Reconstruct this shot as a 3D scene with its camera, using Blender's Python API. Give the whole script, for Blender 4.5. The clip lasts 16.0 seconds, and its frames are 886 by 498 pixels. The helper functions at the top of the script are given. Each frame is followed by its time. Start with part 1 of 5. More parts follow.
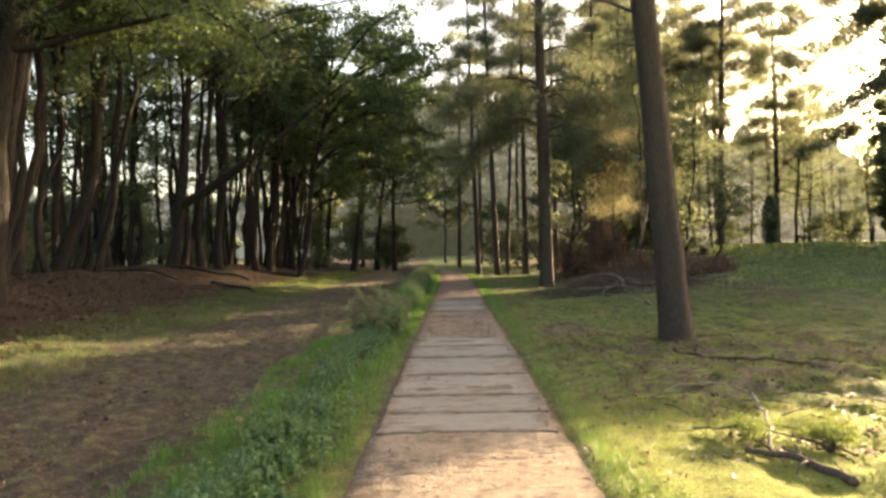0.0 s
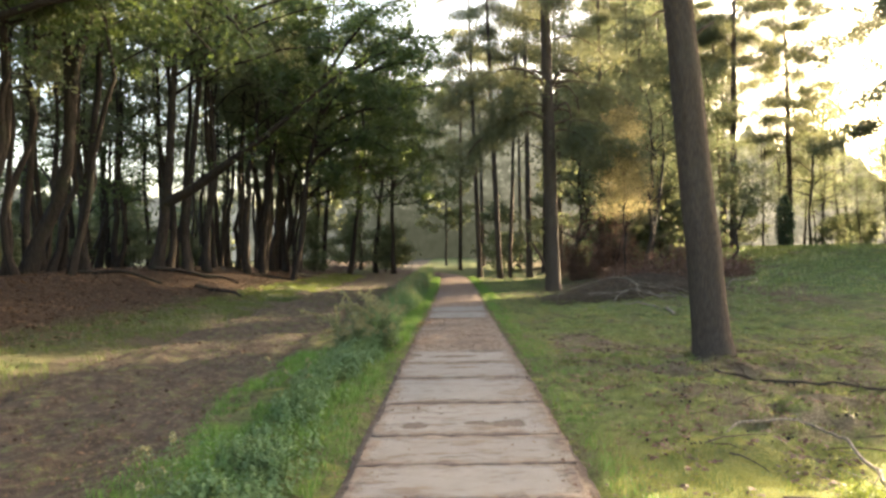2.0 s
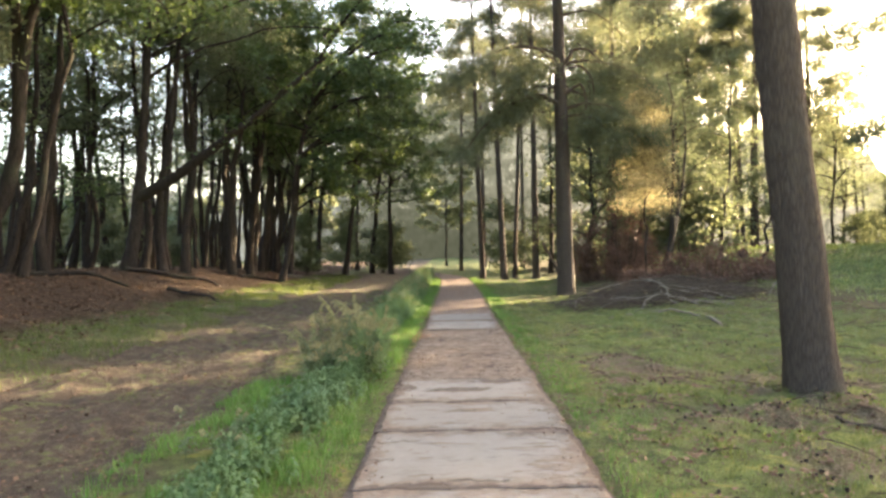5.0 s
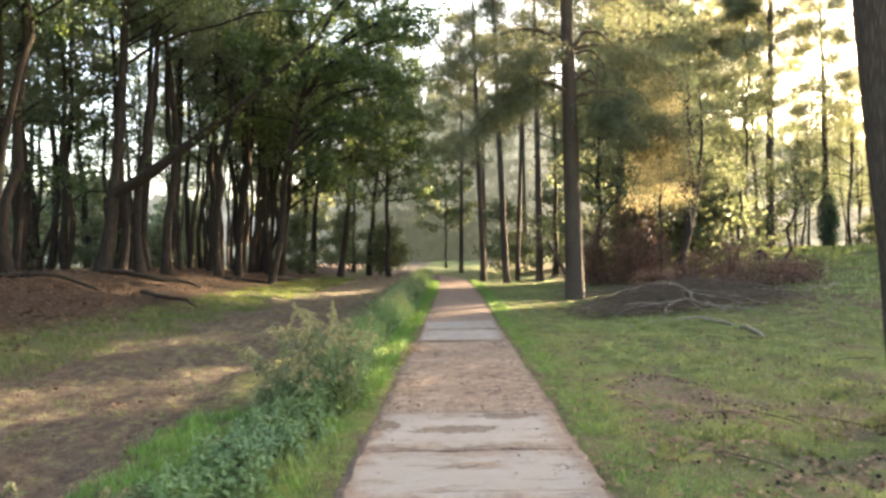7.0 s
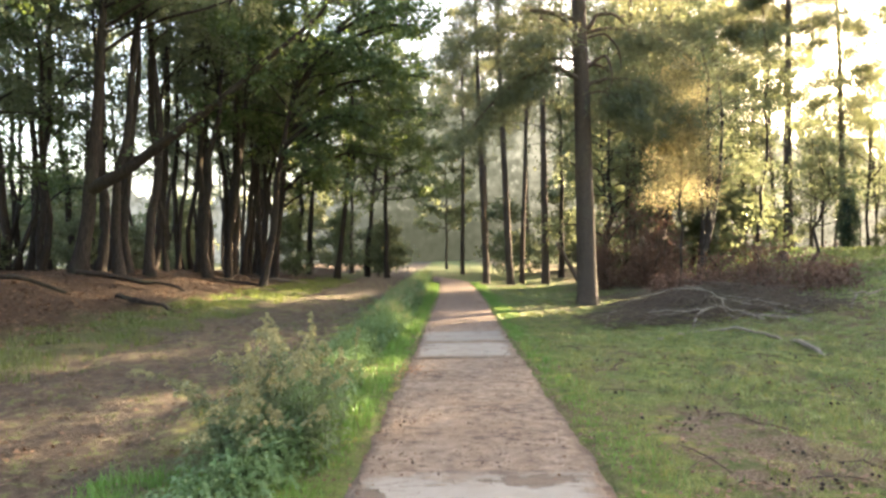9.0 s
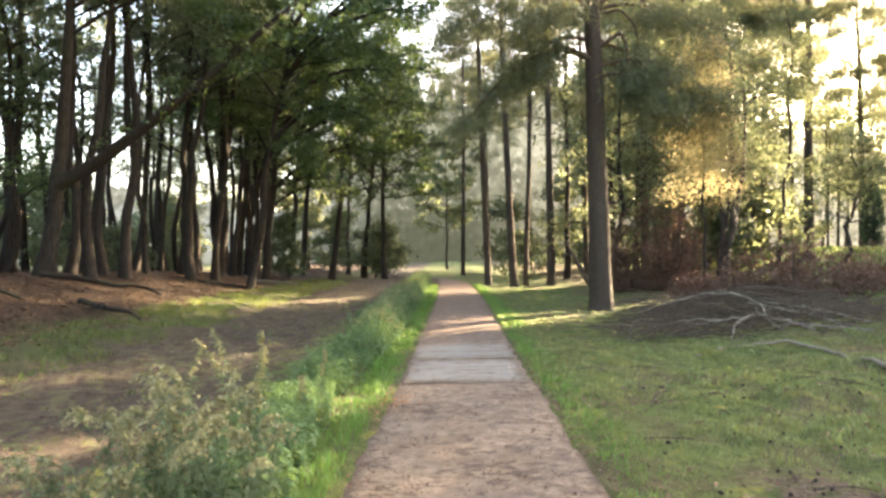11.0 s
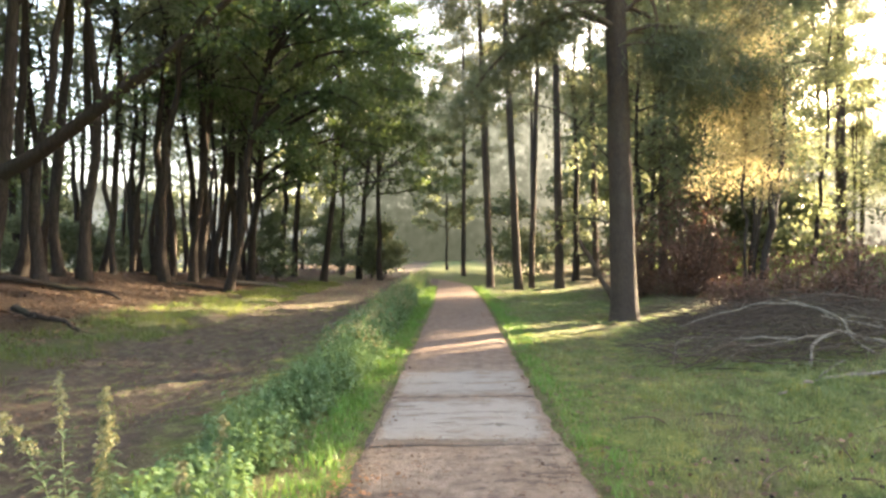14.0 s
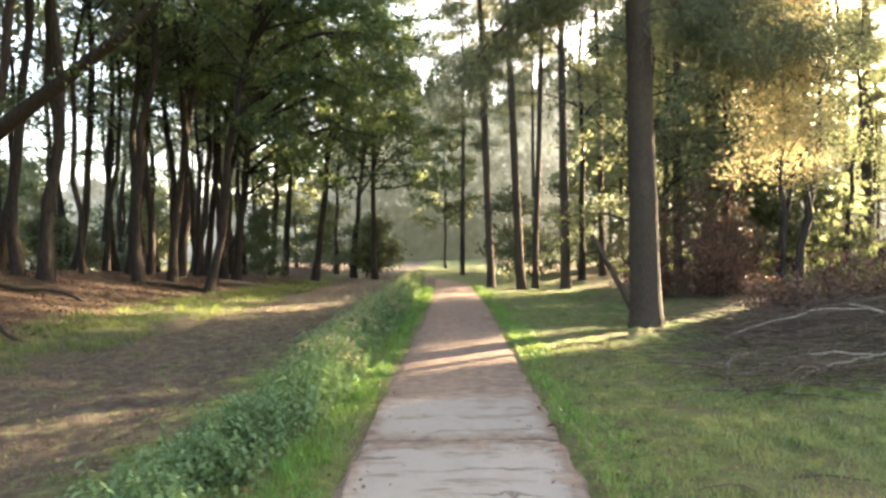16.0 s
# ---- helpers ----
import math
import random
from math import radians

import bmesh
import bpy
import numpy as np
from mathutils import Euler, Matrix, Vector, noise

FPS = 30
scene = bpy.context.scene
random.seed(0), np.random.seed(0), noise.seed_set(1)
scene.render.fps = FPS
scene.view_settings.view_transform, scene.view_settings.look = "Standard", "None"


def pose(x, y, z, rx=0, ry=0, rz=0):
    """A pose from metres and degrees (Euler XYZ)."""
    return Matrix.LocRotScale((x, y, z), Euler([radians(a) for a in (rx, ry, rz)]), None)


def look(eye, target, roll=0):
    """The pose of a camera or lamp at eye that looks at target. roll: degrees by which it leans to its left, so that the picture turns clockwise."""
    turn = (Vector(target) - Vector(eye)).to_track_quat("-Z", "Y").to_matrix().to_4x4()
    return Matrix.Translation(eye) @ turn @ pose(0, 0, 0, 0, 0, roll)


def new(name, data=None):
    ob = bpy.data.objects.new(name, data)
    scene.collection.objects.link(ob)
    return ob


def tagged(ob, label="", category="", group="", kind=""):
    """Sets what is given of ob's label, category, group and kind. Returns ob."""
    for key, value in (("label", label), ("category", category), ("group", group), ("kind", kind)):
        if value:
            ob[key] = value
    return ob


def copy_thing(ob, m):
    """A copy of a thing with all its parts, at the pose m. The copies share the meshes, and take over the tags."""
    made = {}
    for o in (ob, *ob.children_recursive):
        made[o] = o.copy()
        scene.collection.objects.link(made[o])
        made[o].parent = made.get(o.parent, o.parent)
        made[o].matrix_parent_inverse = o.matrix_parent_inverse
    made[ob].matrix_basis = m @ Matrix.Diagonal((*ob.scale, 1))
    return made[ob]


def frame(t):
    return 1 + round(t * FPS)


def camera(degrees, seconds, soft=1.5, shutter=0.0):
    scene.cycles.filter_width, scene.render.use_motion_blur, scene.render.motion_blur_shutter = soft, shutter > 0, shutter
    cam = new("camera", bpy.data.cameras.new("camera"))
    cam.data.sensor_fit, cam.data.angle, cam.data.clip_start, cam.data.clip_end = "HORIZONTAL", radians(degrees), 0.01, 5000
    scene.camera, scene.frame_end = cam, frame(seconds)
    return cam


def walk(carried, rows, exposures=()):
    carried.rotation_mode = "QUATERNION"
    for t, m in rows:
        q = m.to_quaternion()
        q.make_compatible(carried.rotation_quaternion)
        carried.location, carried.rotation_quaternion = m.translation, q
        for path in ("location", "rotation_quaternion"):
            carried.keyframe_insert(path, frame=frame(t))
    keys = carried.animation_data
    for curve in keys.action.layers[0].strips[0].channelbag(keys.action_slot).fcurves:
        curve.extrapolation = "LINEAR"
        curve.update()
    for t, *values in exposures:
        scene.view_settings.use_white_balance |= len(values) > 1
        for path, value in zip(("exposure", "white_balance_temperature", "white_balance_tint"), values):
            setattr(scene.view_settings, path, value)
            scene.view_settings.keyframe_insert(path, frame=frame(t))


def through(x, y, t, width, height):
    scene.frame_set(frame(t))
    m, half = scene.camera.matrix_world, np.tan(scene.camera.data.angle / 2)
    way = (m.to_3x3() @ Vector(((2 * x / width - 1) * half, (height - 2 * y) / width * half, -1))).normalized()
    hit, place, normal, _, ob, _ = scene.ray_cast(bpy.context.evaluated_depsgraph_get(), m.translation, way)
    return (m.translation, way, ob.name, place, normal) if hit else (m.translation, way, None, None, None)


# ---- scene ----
cam = camera(70.0, 16.0, soft=2.7)
PATH = [
    (0, (0.088, 0.011, 1.542), (0.095, 2.011, 1.542), -1.3),
    (0.5, (0.074, 0.347, 1.524), (0.083, 2.347, 1.525), -1.3),
    (1, (0.111, 0.741, 1.526), (0.116, 2.741, 1.529), -1.3),
    (1.5, (0.119, 1.125, 1.524), (0.125, 3.125, 1.529), -1.3),
    (2, (0.16, 1.495, 1.497), (0.163, 3.495, 1.506), -1.2),
    (2.5, (0.156, 1.855, 1.494), (0.158, 3.855, 1.502), -1.2),
    (3, (0.142, 2.242, 1.479), (0.145, 4.242, 1.489), -1.2),
    (3.5, (0.145, 2.653, 1.49), (0.146, 4.652, 1.497), -1.2),
    (4, (0.129, 3.023, 1.49), (0.132, 5.023, 1.497), -1.2),
    (6.5, (0.198, 5.036, 1.41), (0.202, 7.036, 1.425), -1.2),
    (7, (0.213, 5.425, 1.408), (0.216, 7.425, 1.424), -1.1),
    (7.5, (0.221, 5.808, 1.412), (0.224, 7.808, 1.429), -1.1),
    (8, (0.211, 6.175, 1.415), (0.213, 8.175, 1.433), -1.0),
    (8.5, (0.212, 6.541, 1.422), (0.214, 8.541, 1.441), -1.0),
    (9, (0.198, 6.915, 1.423), (0.2, 8.915, 1.441), -1.0),
    (11.5, (0.293, 8.958, 1.433), (0.291, 10.958, 1.451), -1.1),
    (12, (0.305, 9.322, 1.441), (0.302, 11.322, 1.458), -1.1),
    (12.5, (0.334, 9.7, 1.45), (0.328, 11.7, 1.467), -1.1),
    (13, (0.333, 10.07, 1.448), (0.329, 12.07, 1.465), -1.0),
    (13.5, (0.351, 10.445, 1.437), (0.348, 12.445, 1.455), -1.0),
    (14, (0.378, 10.839, 1.431), (0.374, 12.839, 1.448), -1.0),
    (14.5, (0.367, 11.236, 1.436), (0.366, 13.236, 1.452), -1.0),
    (15, (0.383, 11.636, 1.424), (0.383, 13.636, 1.44), -0.9),
    (15.5, (0.412, 12.047, 1.431), (0.411, 14.047, 1.443), -1.0),
    (16, (0.432, 12.508, 1.384), (0.431, 14.508, 1.397), -1.0),
]
walk(cam, [(t, look(eye, target, roll)) for t, eye, target, roll in PATH], exposures=((0, 2.83, 8000, 11), (1.5, 3.14, 7600, 11), (3.5, 3.55, 7350, 13), (6.5, 3.80, 7350, 13), (12, 4.0, 7350, 13), (16, 4.0, 7350, 13)))

# ---- world, sun, exposure ----
SUN_AZ, SUN_EL = 52.5, 16.0          # degrees clockwise from the path's heading, above the horizon
world = bpy.data.worlds.new("sky")
scene.world = world
world.use_nodes = True
wn = world.node_tree.nodes
sky = wn.new("ShaderNodeTexSky")
sky.sky_type, sky.sun_disc = "NISHITA", False
sky.sun_elevation, sky.sun_rotation = radians(SUN_EL), radians(SUN_AZ)
sky.air_density, sky.dust_density, sky.ozone_density = 1.0, 5.0, 1.0
world.node_tree.links.new(sky.outputs[0], wn["Background"].inputs[0])
wn["Background"].inputs[1].default_value = 0.12
SUN_DIR = Vector((math.sin(radians(SUN_AZ)) * math.cos(radians(SUN_EL)), math.cos(radians(SUN_AZ)) * math.cos(radians(SUN_EL)), math.sin(radians(SUN_EL))))
sun = new("sun", bpy.data.lights.new("sun", "SUN"))
sun.data.energy, sun.data.angle, sun.data.color = 5.0, radians(0.6), (1.0, 0.86, 0.62)
sun.matrix_world = look(SUN_DIR * 100, (0, 0, 0))


# ---- materials ----
class Nodes:
    """A short way to wire a node material."""

    def __init__(self, name):
        self.m = bpy.data.materials.new(name)
        self.m.use_nodes = True
        self.t = self.m.node_tree
        self.t.nodes.clear()
        self.out = self.t.nodes.new("ShaderNodeOutputMaterial")

    def n(self, kind, **ins):
        node = self.t.nodes.new("ShaderNode" + kind)
        for key, v in ins.items():
            self.put(node, key, v)
        return node

    def put(self, node, key, v):
        sock = node.inputs[int(key[1:])] if key[0] == "i" and key[1:].isdigit() else node.inputs[key.replace("_", " ")]
        if isinstance(v, bpy.types.NodeSocket):
            self.t.links.new(v, sock)
        elif isinstance(v, bpy.types.Node):
            self.t.links.new(v.outputs[0], sock)
        else:
            sock.default_value = v

    def math(self, op, a, b=0.0, c=0.0):
        node = self.t.nodes.new("ShaderNodeMath")
        node.operation = op
        for i, v in enumerate((a, b, c)):
            self.put(node, "i%d" % i, v)
        return node.outputs[0]

    def noise(self, vec, scale, detail=4.0, rough=0.55, distort=0.0):
        return self.n("TexNoise", Vector=vec, Scale=scale, Detail=detail, Roughness=rough, Distortion=distort).outputs[0]

    def smooth(self, v, lo, hi):
        node = self.t.nodes.new("ShaderNodeMapRange")
        node.interpolation_type = "SMOOTHSTEP"
        for i, x in enumerate((v, lo, hi, 0.0, 1.0)):
            self.put(node, "i%d" % i, x)
        return node.outputs[0]

    def mix(self, f, a, b):
        node = self.t.nodes.new("ShaderNodeMix")
        node.data_type = "RGBA"
        for i, v in ((0, f), (6, a), (7, b)):
            if isinstance(v, tuple) and len(v) == 3:
                v = (*v, 1.0)
            self.put(node, "i%d" % i, v)
        return node.outputs[2]

    def bump(self, height, strength=0.5, distance=0.02):
        return self.n("Bump", Height=height, Strength=strength, Distance=distance).outputs[0]

    def surface(self, color, rough=0.9, normal=None, spec=0.3):
        b = self.n("BsdfPrincipled", Base_Color=color if not (isinstance(color, tuple) and len(color) == 3) else (*color, 1.0), Roughness=rough)
        b.inputs["Specular IOR Level"].default_value = spec
        if normal is not None:
            self.put(b, "Normal", normal)
        self.t.links.new(b.outputs[0], self.out.inputs[0])
        return self.m

    def leafy(self, color, through_color, share=0.45, rough=0.55):
        """A thin leaf: gloss and diffuse in front, light let through from behind."""
        b = self.n("BsdfPrincipled", Base_Color=color, Roughness=rough)
        b.inputs["Specular IOR Level"].default_value = 0.3
        tr = self.n("BsdfTranslucent", Color=through_color)
        mx = self.n("MixShader", i0=share)
        self.t.links.new(b.outputs[0], mx.inputs[1])
        self.t.links.new(tr.outputs[0], mx.inputs[2])
        self.t.links.new(mx.outputs[0], self.out.inputs[0])
        return self.m


def leaf_material(name, a, b, c, through, share=0.45, clump=0.0):
    k = Nodes(name)
    r = k.n("NewGeometry").outputs["Random Per Island"]
    pos = k.n("TexCoord").outputs["Object"]
    patch = k.noise(pos, 0.7, 2.0)
    col = k.mix(k.smooth(r, 0.0, 1.0), a, b)
    if clump:
        tuft = k.noise(pos, 4.5, 5.0, 0.7)
        col = k.mix(k.math("MULTIPLY", k.smooth(tuft, 0.48, 0.60), clump), col, tuple(v * 0.42 for v in a))
        col = k.mix(k.math("MULTIPLY", k.smooth(k.math("SUBTRACT", 1.0, tuft), 0.52, 0.64), clump), col, tuple(v * 1.12 for v in c))
    col = k.mix(k.smooth(patch, 0.52, 0.72), col, c)
    thr = k.mix(r, through, tuple(v * 0.6 for v in through))
    return k.leafy(col, thr, share)


LEAF_OAK = leaf_material("oak_leaf", (0.036, 0.072, 0.034), (0.058, 0.095, 0.042), (0.088, 0.104, 0.042), (0.14, 0.19, 0.045), 0.38)
LEAF_DULL = leaf_material("wood_leaf", (0.06, 0.094, 0.054), (0.092, 0.12, 0.066), (0.112, 0.118, 0.064), (0.25, 0.27, 0.135), 0.48)
# Gold puts the low sun's glow through the leaves into their colour.
LEAF_GOLD = leaf_material("backlit_gold_leaf", (0.30, 0.25, 0.12), (0.38, 0.32, 0.17), (0.24, 0.23, 0.11), (0.54, 0.45, 0.24), 0.5)
LEAF_NETTLE = leaf_material("nettle_leaf", (0.07, 0.135, 0.056), (0.13, 0.20, 0.095), (0.10, 0.175, 0.10), (0.2, 0.30, 0.09), 0.35)
LEAF_WEED = leaf_material("weed_leaf", (0.07, 0.108, 0.052), (0.11, 0.14, 0.068), (0.13, 0.15, 0.075), (0.17, 0.21, 0.08), 0.3)
NEEDLE = leaf_material("pine_needle", (0.05, 0.072, 0.05), (0.075, 0.098, 0.058), (0.095, 0.105, 0.056), (0.25, 0.25, 0.12), 0.45)
JUNIPER = leaf_material("juniper_needle", (0.02, 0.045, 0.035), (0.04, 0.07, 0.05), (0.03, 0.06, 0.05), (0.05, 0.09, 0.04), 0.2)
GRASS = leaf_material("grass_blade", (0.108, 0.162, 0.066), (0.172, 0.232, 0.10), (0.215, 0.24, 0.112), (0.3, 0.36, 0.11), 0.38, clump=0.6)
# Brighter than GRASS: sun and haze on the mound put into the colour.
GRASS_MOUND_LIT = leaf_material("sunlit_mound_blade", (0.145, 0.20, 0.08), (0.225, 0.275, 0.11), (0.265, 0.27, 0.125), (0.28, 0.34, 0.1), 0.38, clump=0.6)
# A darker green than GRASS.
GRASS_DARK = leaf_material("dark_grass_blade", (0.055, 0.088, 0.034), (0.10, 0.13, 0.05), (0.15, 0.145, 0.06), (0.25, 0.30, 0.06), 0.38)
GRASS_LUSH = leaf_material("lush_grass_blade", (0.066, 0.18, 0.036), (0.11, 0.24, 0.052), (0.14, 0.215, 0.06), (0.23, 0.35, 0.07), 0.35, clump=0.4)
STRAW_GRASS = leaf_material("pale_grass", (0.14, 0.17, 0.06), (0.2, 0.2, 0.08), (0.17, 0.15, 0.07), (0.36, 0.38, 0.12), 0.36, clump=0.6)
SEED = leaf_material("seed_head", (0.22, 0.215, 0.11), (0.32, 0.30, 0.17), (0.24, 0.235, 0.12), (0.30, 0.27, 0.13), 0.35)
LITTER = leaf_material("fallen_leaf", (0.075, 0.042, 0.026), (0.15, 0.088, 0.05), (0.055, 0.036, 0.025), (0.16, 0.08, 0.04), 0.15)
RUSSET = leaf_material("russet_leaf", (0.22, 0.10, 0.05), (0.36, 0.19, 0.09), (0.28, 0.15, 0.08), (0.3, 0.14, 0.06), 0.2)
FERN = leaf_material("dead_bracken", (0.135, 0.078, 0.058), (0.19, 0.108, 0.078), (0.105, 0.067, 0.052), (0.19, 0.10, 0.065), 0.28)


def bark_material(name, dark, light, moss, scale, depth):
    k = Nodes(name)
    pos = k.n("TexCoord").outputs["Object"]
    squeezed = k.n("Mapping", Vector=pos, Scale=(1.0, 1.0, 0.10)).outputs[0]
    cells = k.n("TexVoronoi", Vector=squeezed, Scale=scale)
    cells.feature = "DISTANCE_TO_EDGE"
    grain = k.noise(squeezed, scale * 2.2, 6.0, 0.65)
    big = k.noise(pos, 0.9, 3.0)
    plates = k.smooth(k.math("ADD", k.math("MULTIPLY", cells.outputs[0], 0.6), k.math("MULTIPLY", grain, 0.45)), 0.16, 0.42)
    col = k.mix(plates, dark, light)
    col = k.mix(k.math("MULTIPLY", grain, 0.6), col, tuple(v * 0.55 for v in light))
    col = k.mix(k.math("MULTIPLY", k.smooth(big, 0.5, 0.75), 0.7), col, moss)
    h = k.math("ADD", k.math("MULTIPLY", plates, 0.8), k.math("MULTIPLY", grain, 0.5))
    return k.surface(col, 0.95, k.bump(h, 0.9, depth), 0.15)


BARK_PINE = bark_material("pine_bark", (0.048, 0.037, 0.031), (0.10, 0.078, 0.065), (0.09, 0.08, 0.06), 52.0, 0.018)
BARK_OAK = bark_material("oak_bark", (0.020, 0.016, 0.014), (0.057, 0.045, 0.038), (0.044, 0.048, 0.032), 18.0, 0.02)
BARK_DEAD = bark_material("grey_deadwood", (0.11, 0.09, 0.072), (0.30, 0.255, 0.205), (0.17, 0.155, 0.11), 30.0, 0.004)
BARK_TWIG = bark_material("dark_twig", (0.045, 0.033, 0.026), (0.115, 0.086, 0.066), (0.075, 0.07, 0.045), 40.0, 0.003)


def ground_material():
    """Forest ground: sandy ride, mossy grass, brown litter bank, bare patches, each with its own ragged border."""
    k = Nodes("forest_ground")
    pos = k.n("NewGeometry").outputs["Position"]
    sep = k.n("SeparateXYZ", Vector=pos)
    x, y = sep.outputs[0], sep.outputs[1]
    fine = k.noise(pos, 45.0, 5.0, 0.7)
    mid = k.noise(pos, 6.0, 5.0, 0.65)
    big = k.noise(pos, 0.9, 4.0, 0.6)
    wob = k.math("MULTIPLY", k.math("SUBTRACT", k.noise(pos, 1.6, 5.0, 0.65), 0.5), 1.6)
    xw = k.math("ADD", x, wob)
    sand = k.mix(k.smooth(mid, 0.3, 0.7), (0.064, 0.047, 0.036), (0.143, 0.108, 0.084))
    sand = k.mix(k.smooth(fine, 0.48, 0.68), sand, (0.07, 0.052, 0.04))
    green = k.mix(k.smooth(mid, 0.3, 0.7), (0.06, 0.098, 0.028), (0.175, 0.21, 0.066))
    green = k.mix(k.smooth(fine, 0.46, 0.68), green, (0.035, 0.038, 0.018))
    moss = k.mix(k.math("MULTIPLY", k.smooth(big, 0.46, 0.64), 0.9), green, k.mix(k.smooth(fine, 0.35, 0.65), (0.06, 0.05, 0.03), (0.19, 0.165, 0.09)))
    litter = k.mix(k.smooth(fine, 0.3, 0.7), (0.03, 0.02, 0.0135), (0.085, 0.054, 0.036))
    litter = k.mix(k.smooth(mid, 0.55, 0.75), litter, (0.045, 0.03, 0.02))
    ride = k.math("MULTIPLY", k.smooth(xw, -5.7, -5.1), k.math("SUBTRACT", 1.0, k.smooth(xw, -2.2, -1.6)))
    ride = k.math("MULTIPLY", ride, k.math("SUBTRACT", 1.0, k.math("MULTIPLY", k.smooth(mid, 0.5, 0.64), 0.6)))
    bank = k.math("MULTIPLY", k.math("SUBTRACT", 1.0, k.smooth(xw, -8.2, -6.6)), k.smooth(xw, -22.0, -17.0))
    dry = k.math("MULTIPLY", k.smooth(xw, 4.6, 7.0), k.smooth(k.math("ADD", y, wob), 14.0, 17.0))
    dry = k.math("MULTIPLY", dry, k.math("SUBTRACT", 1.0, k.smooth(xw, 9.2, 10.6)))
    ex = k.math("DIVIDE", k.math("SUBTRACT", xw, 2.35), 0.55)
    ey = k.math("DIVIDE", k.math("SUBTRACT", k.math("ADD", y, wob), 11.5), 0.95)
    bare = k.math("SUBTRACT", 1.0, k.smooth(k.math("ADD", k.math("MULTIPLY", ex, ex), k.math("MULTIPLY", ey, ey)), 0.6, 1.3))
    tuft = k.noise(pos, 2.3, 4.0, 0.6)
    moss = k.mix(k.math("MULTIPLY", k.smooth(tuft, 0.56, 0.68), 0.8), moss, (0.24, 0.235, 0.06))
    moss = k.mix(k.math("MULTIPLY", k.smooth(k.math("SUBTRACT", 1.0, tuft), 0.56, 0.68), 0.45), moss, (0.07, 0.058, 0.034))
    worn = k.math("MULTIPLY", k.smooth(xw, 2.4, 4.2), k.math("SUBTRACT", 1.0, k.smooth(y, 10.5, 14.0)))
    worn = k.math("MULTIPLY", worn, k.smooth(y, 5.8, 7.2))
    worn = k.math("MULTIPLY", worn, k.smooth(k.noise(pos, 1.7, 5.0, 0.7), 0.46, 0.58))
    moss = k.mix(k.math("MULTIPLY", worn, 0.8), moss, k.mix(k.smooth(fine, 0.35, 0.65), (0.05, 0.04, 0.026), (0.16, 0.13, 0.075)))
    moss = k.mix(k.math("MULTIPLY", bare, k.smooth(mid, 0.38, 0.55)), moss, k.mix(k.smooth(fine, 0.35, 0.65), (0.07, 0.048, 0.036), (0.21, 0.155, 0.12)))
    cushion = k.noise(pos, 1.25, 6.0, 0.66, 0.4)
    rough = k.math("MULTIPLY", k.math("MULTIPLY", k.smooth(xw, 1.9, 3.0), k.math("SUBTRACT", 1.0, k.smooth(xw, 9.0, 12.0))), k.math("SUBTRACT", 1.0, k.smooth(y, 10.0, 14.0)))
    rough = k.math("ADD", 0.18, k.math("MULTIPLY", rough, 0.75))
    bare_litter = k.mix(k.smooth(fine, 0.36, 0.64), (0.058, 0.046, 0.032), (0.185, 0.15, 0.10))
    yellow = k.mix(k.smooth(fine, 0.36, 0.66), (0.10, 0.118, 0.032), (0.255, 0.275, 0.078))
    moss = k.mix(k.math("MULTIPLY", k.math("SUBTRACT", 1.0, k.smooth(cushion, 0.45, 0.53)), rough), moss, bare_litter)
    moss = k.mix(k.math("MULTIPLY", k.smooth(cushion, 0.52, 0.62), rough), moss, yellow)
    # Yellow moss near the start, with the sun patch's brightness in its colour.
    lush = k.math("MULTIPLY", k.smooth(xw, 0.9, 1.5), k.math("SUBTRACT", 1.0, k.smooth(k.math("ADD", y, wob), 5.2, 7.0)))
    moss = k.mix(k.math("MULTIPLY", lush, k.math("SUBTRACT", 0.75, k.math("MULTIPLY", k.smooth(mid, 0.55, 0.7), 0.5))), moss, k.mix(k.smooth(fine, 0.34, 0.64), (0.16, 0.17, 0.035), (0.30, 0.30, 0.06)))
    foot = k.math("SUBTRACT", 1.0, k.smooth(xw, -5.4, -4.6))
    moss = k.mix(k.math("MULTIPLY", foot, k.math("ADD", 0.35, k.math("MULTIPLY", k.smooth(mid, 0.4, 0.6), 0.4))), moss, k.mix(k.smooth(fine, 0.35, 0.65), (0.032, 0.034, 0.018), (0.085, 0.078, 0.042)))
    col = k.mix(ride, moss, sand)
    col = k.mix(bank, col, litter)
    col = k.mix(k.math("MULTIPLY", dry, 0.8), col, k.mix(mid, (0.07, 0.05, 0.03), (0.17, 0.125, 0.08)))
    h = k.math("ADD", fine, k.math("MULTIPLY", mid, 1.5))
    return k.surface(col, 0.95, k.bump(h, 1.0, 0.05), 0.15)


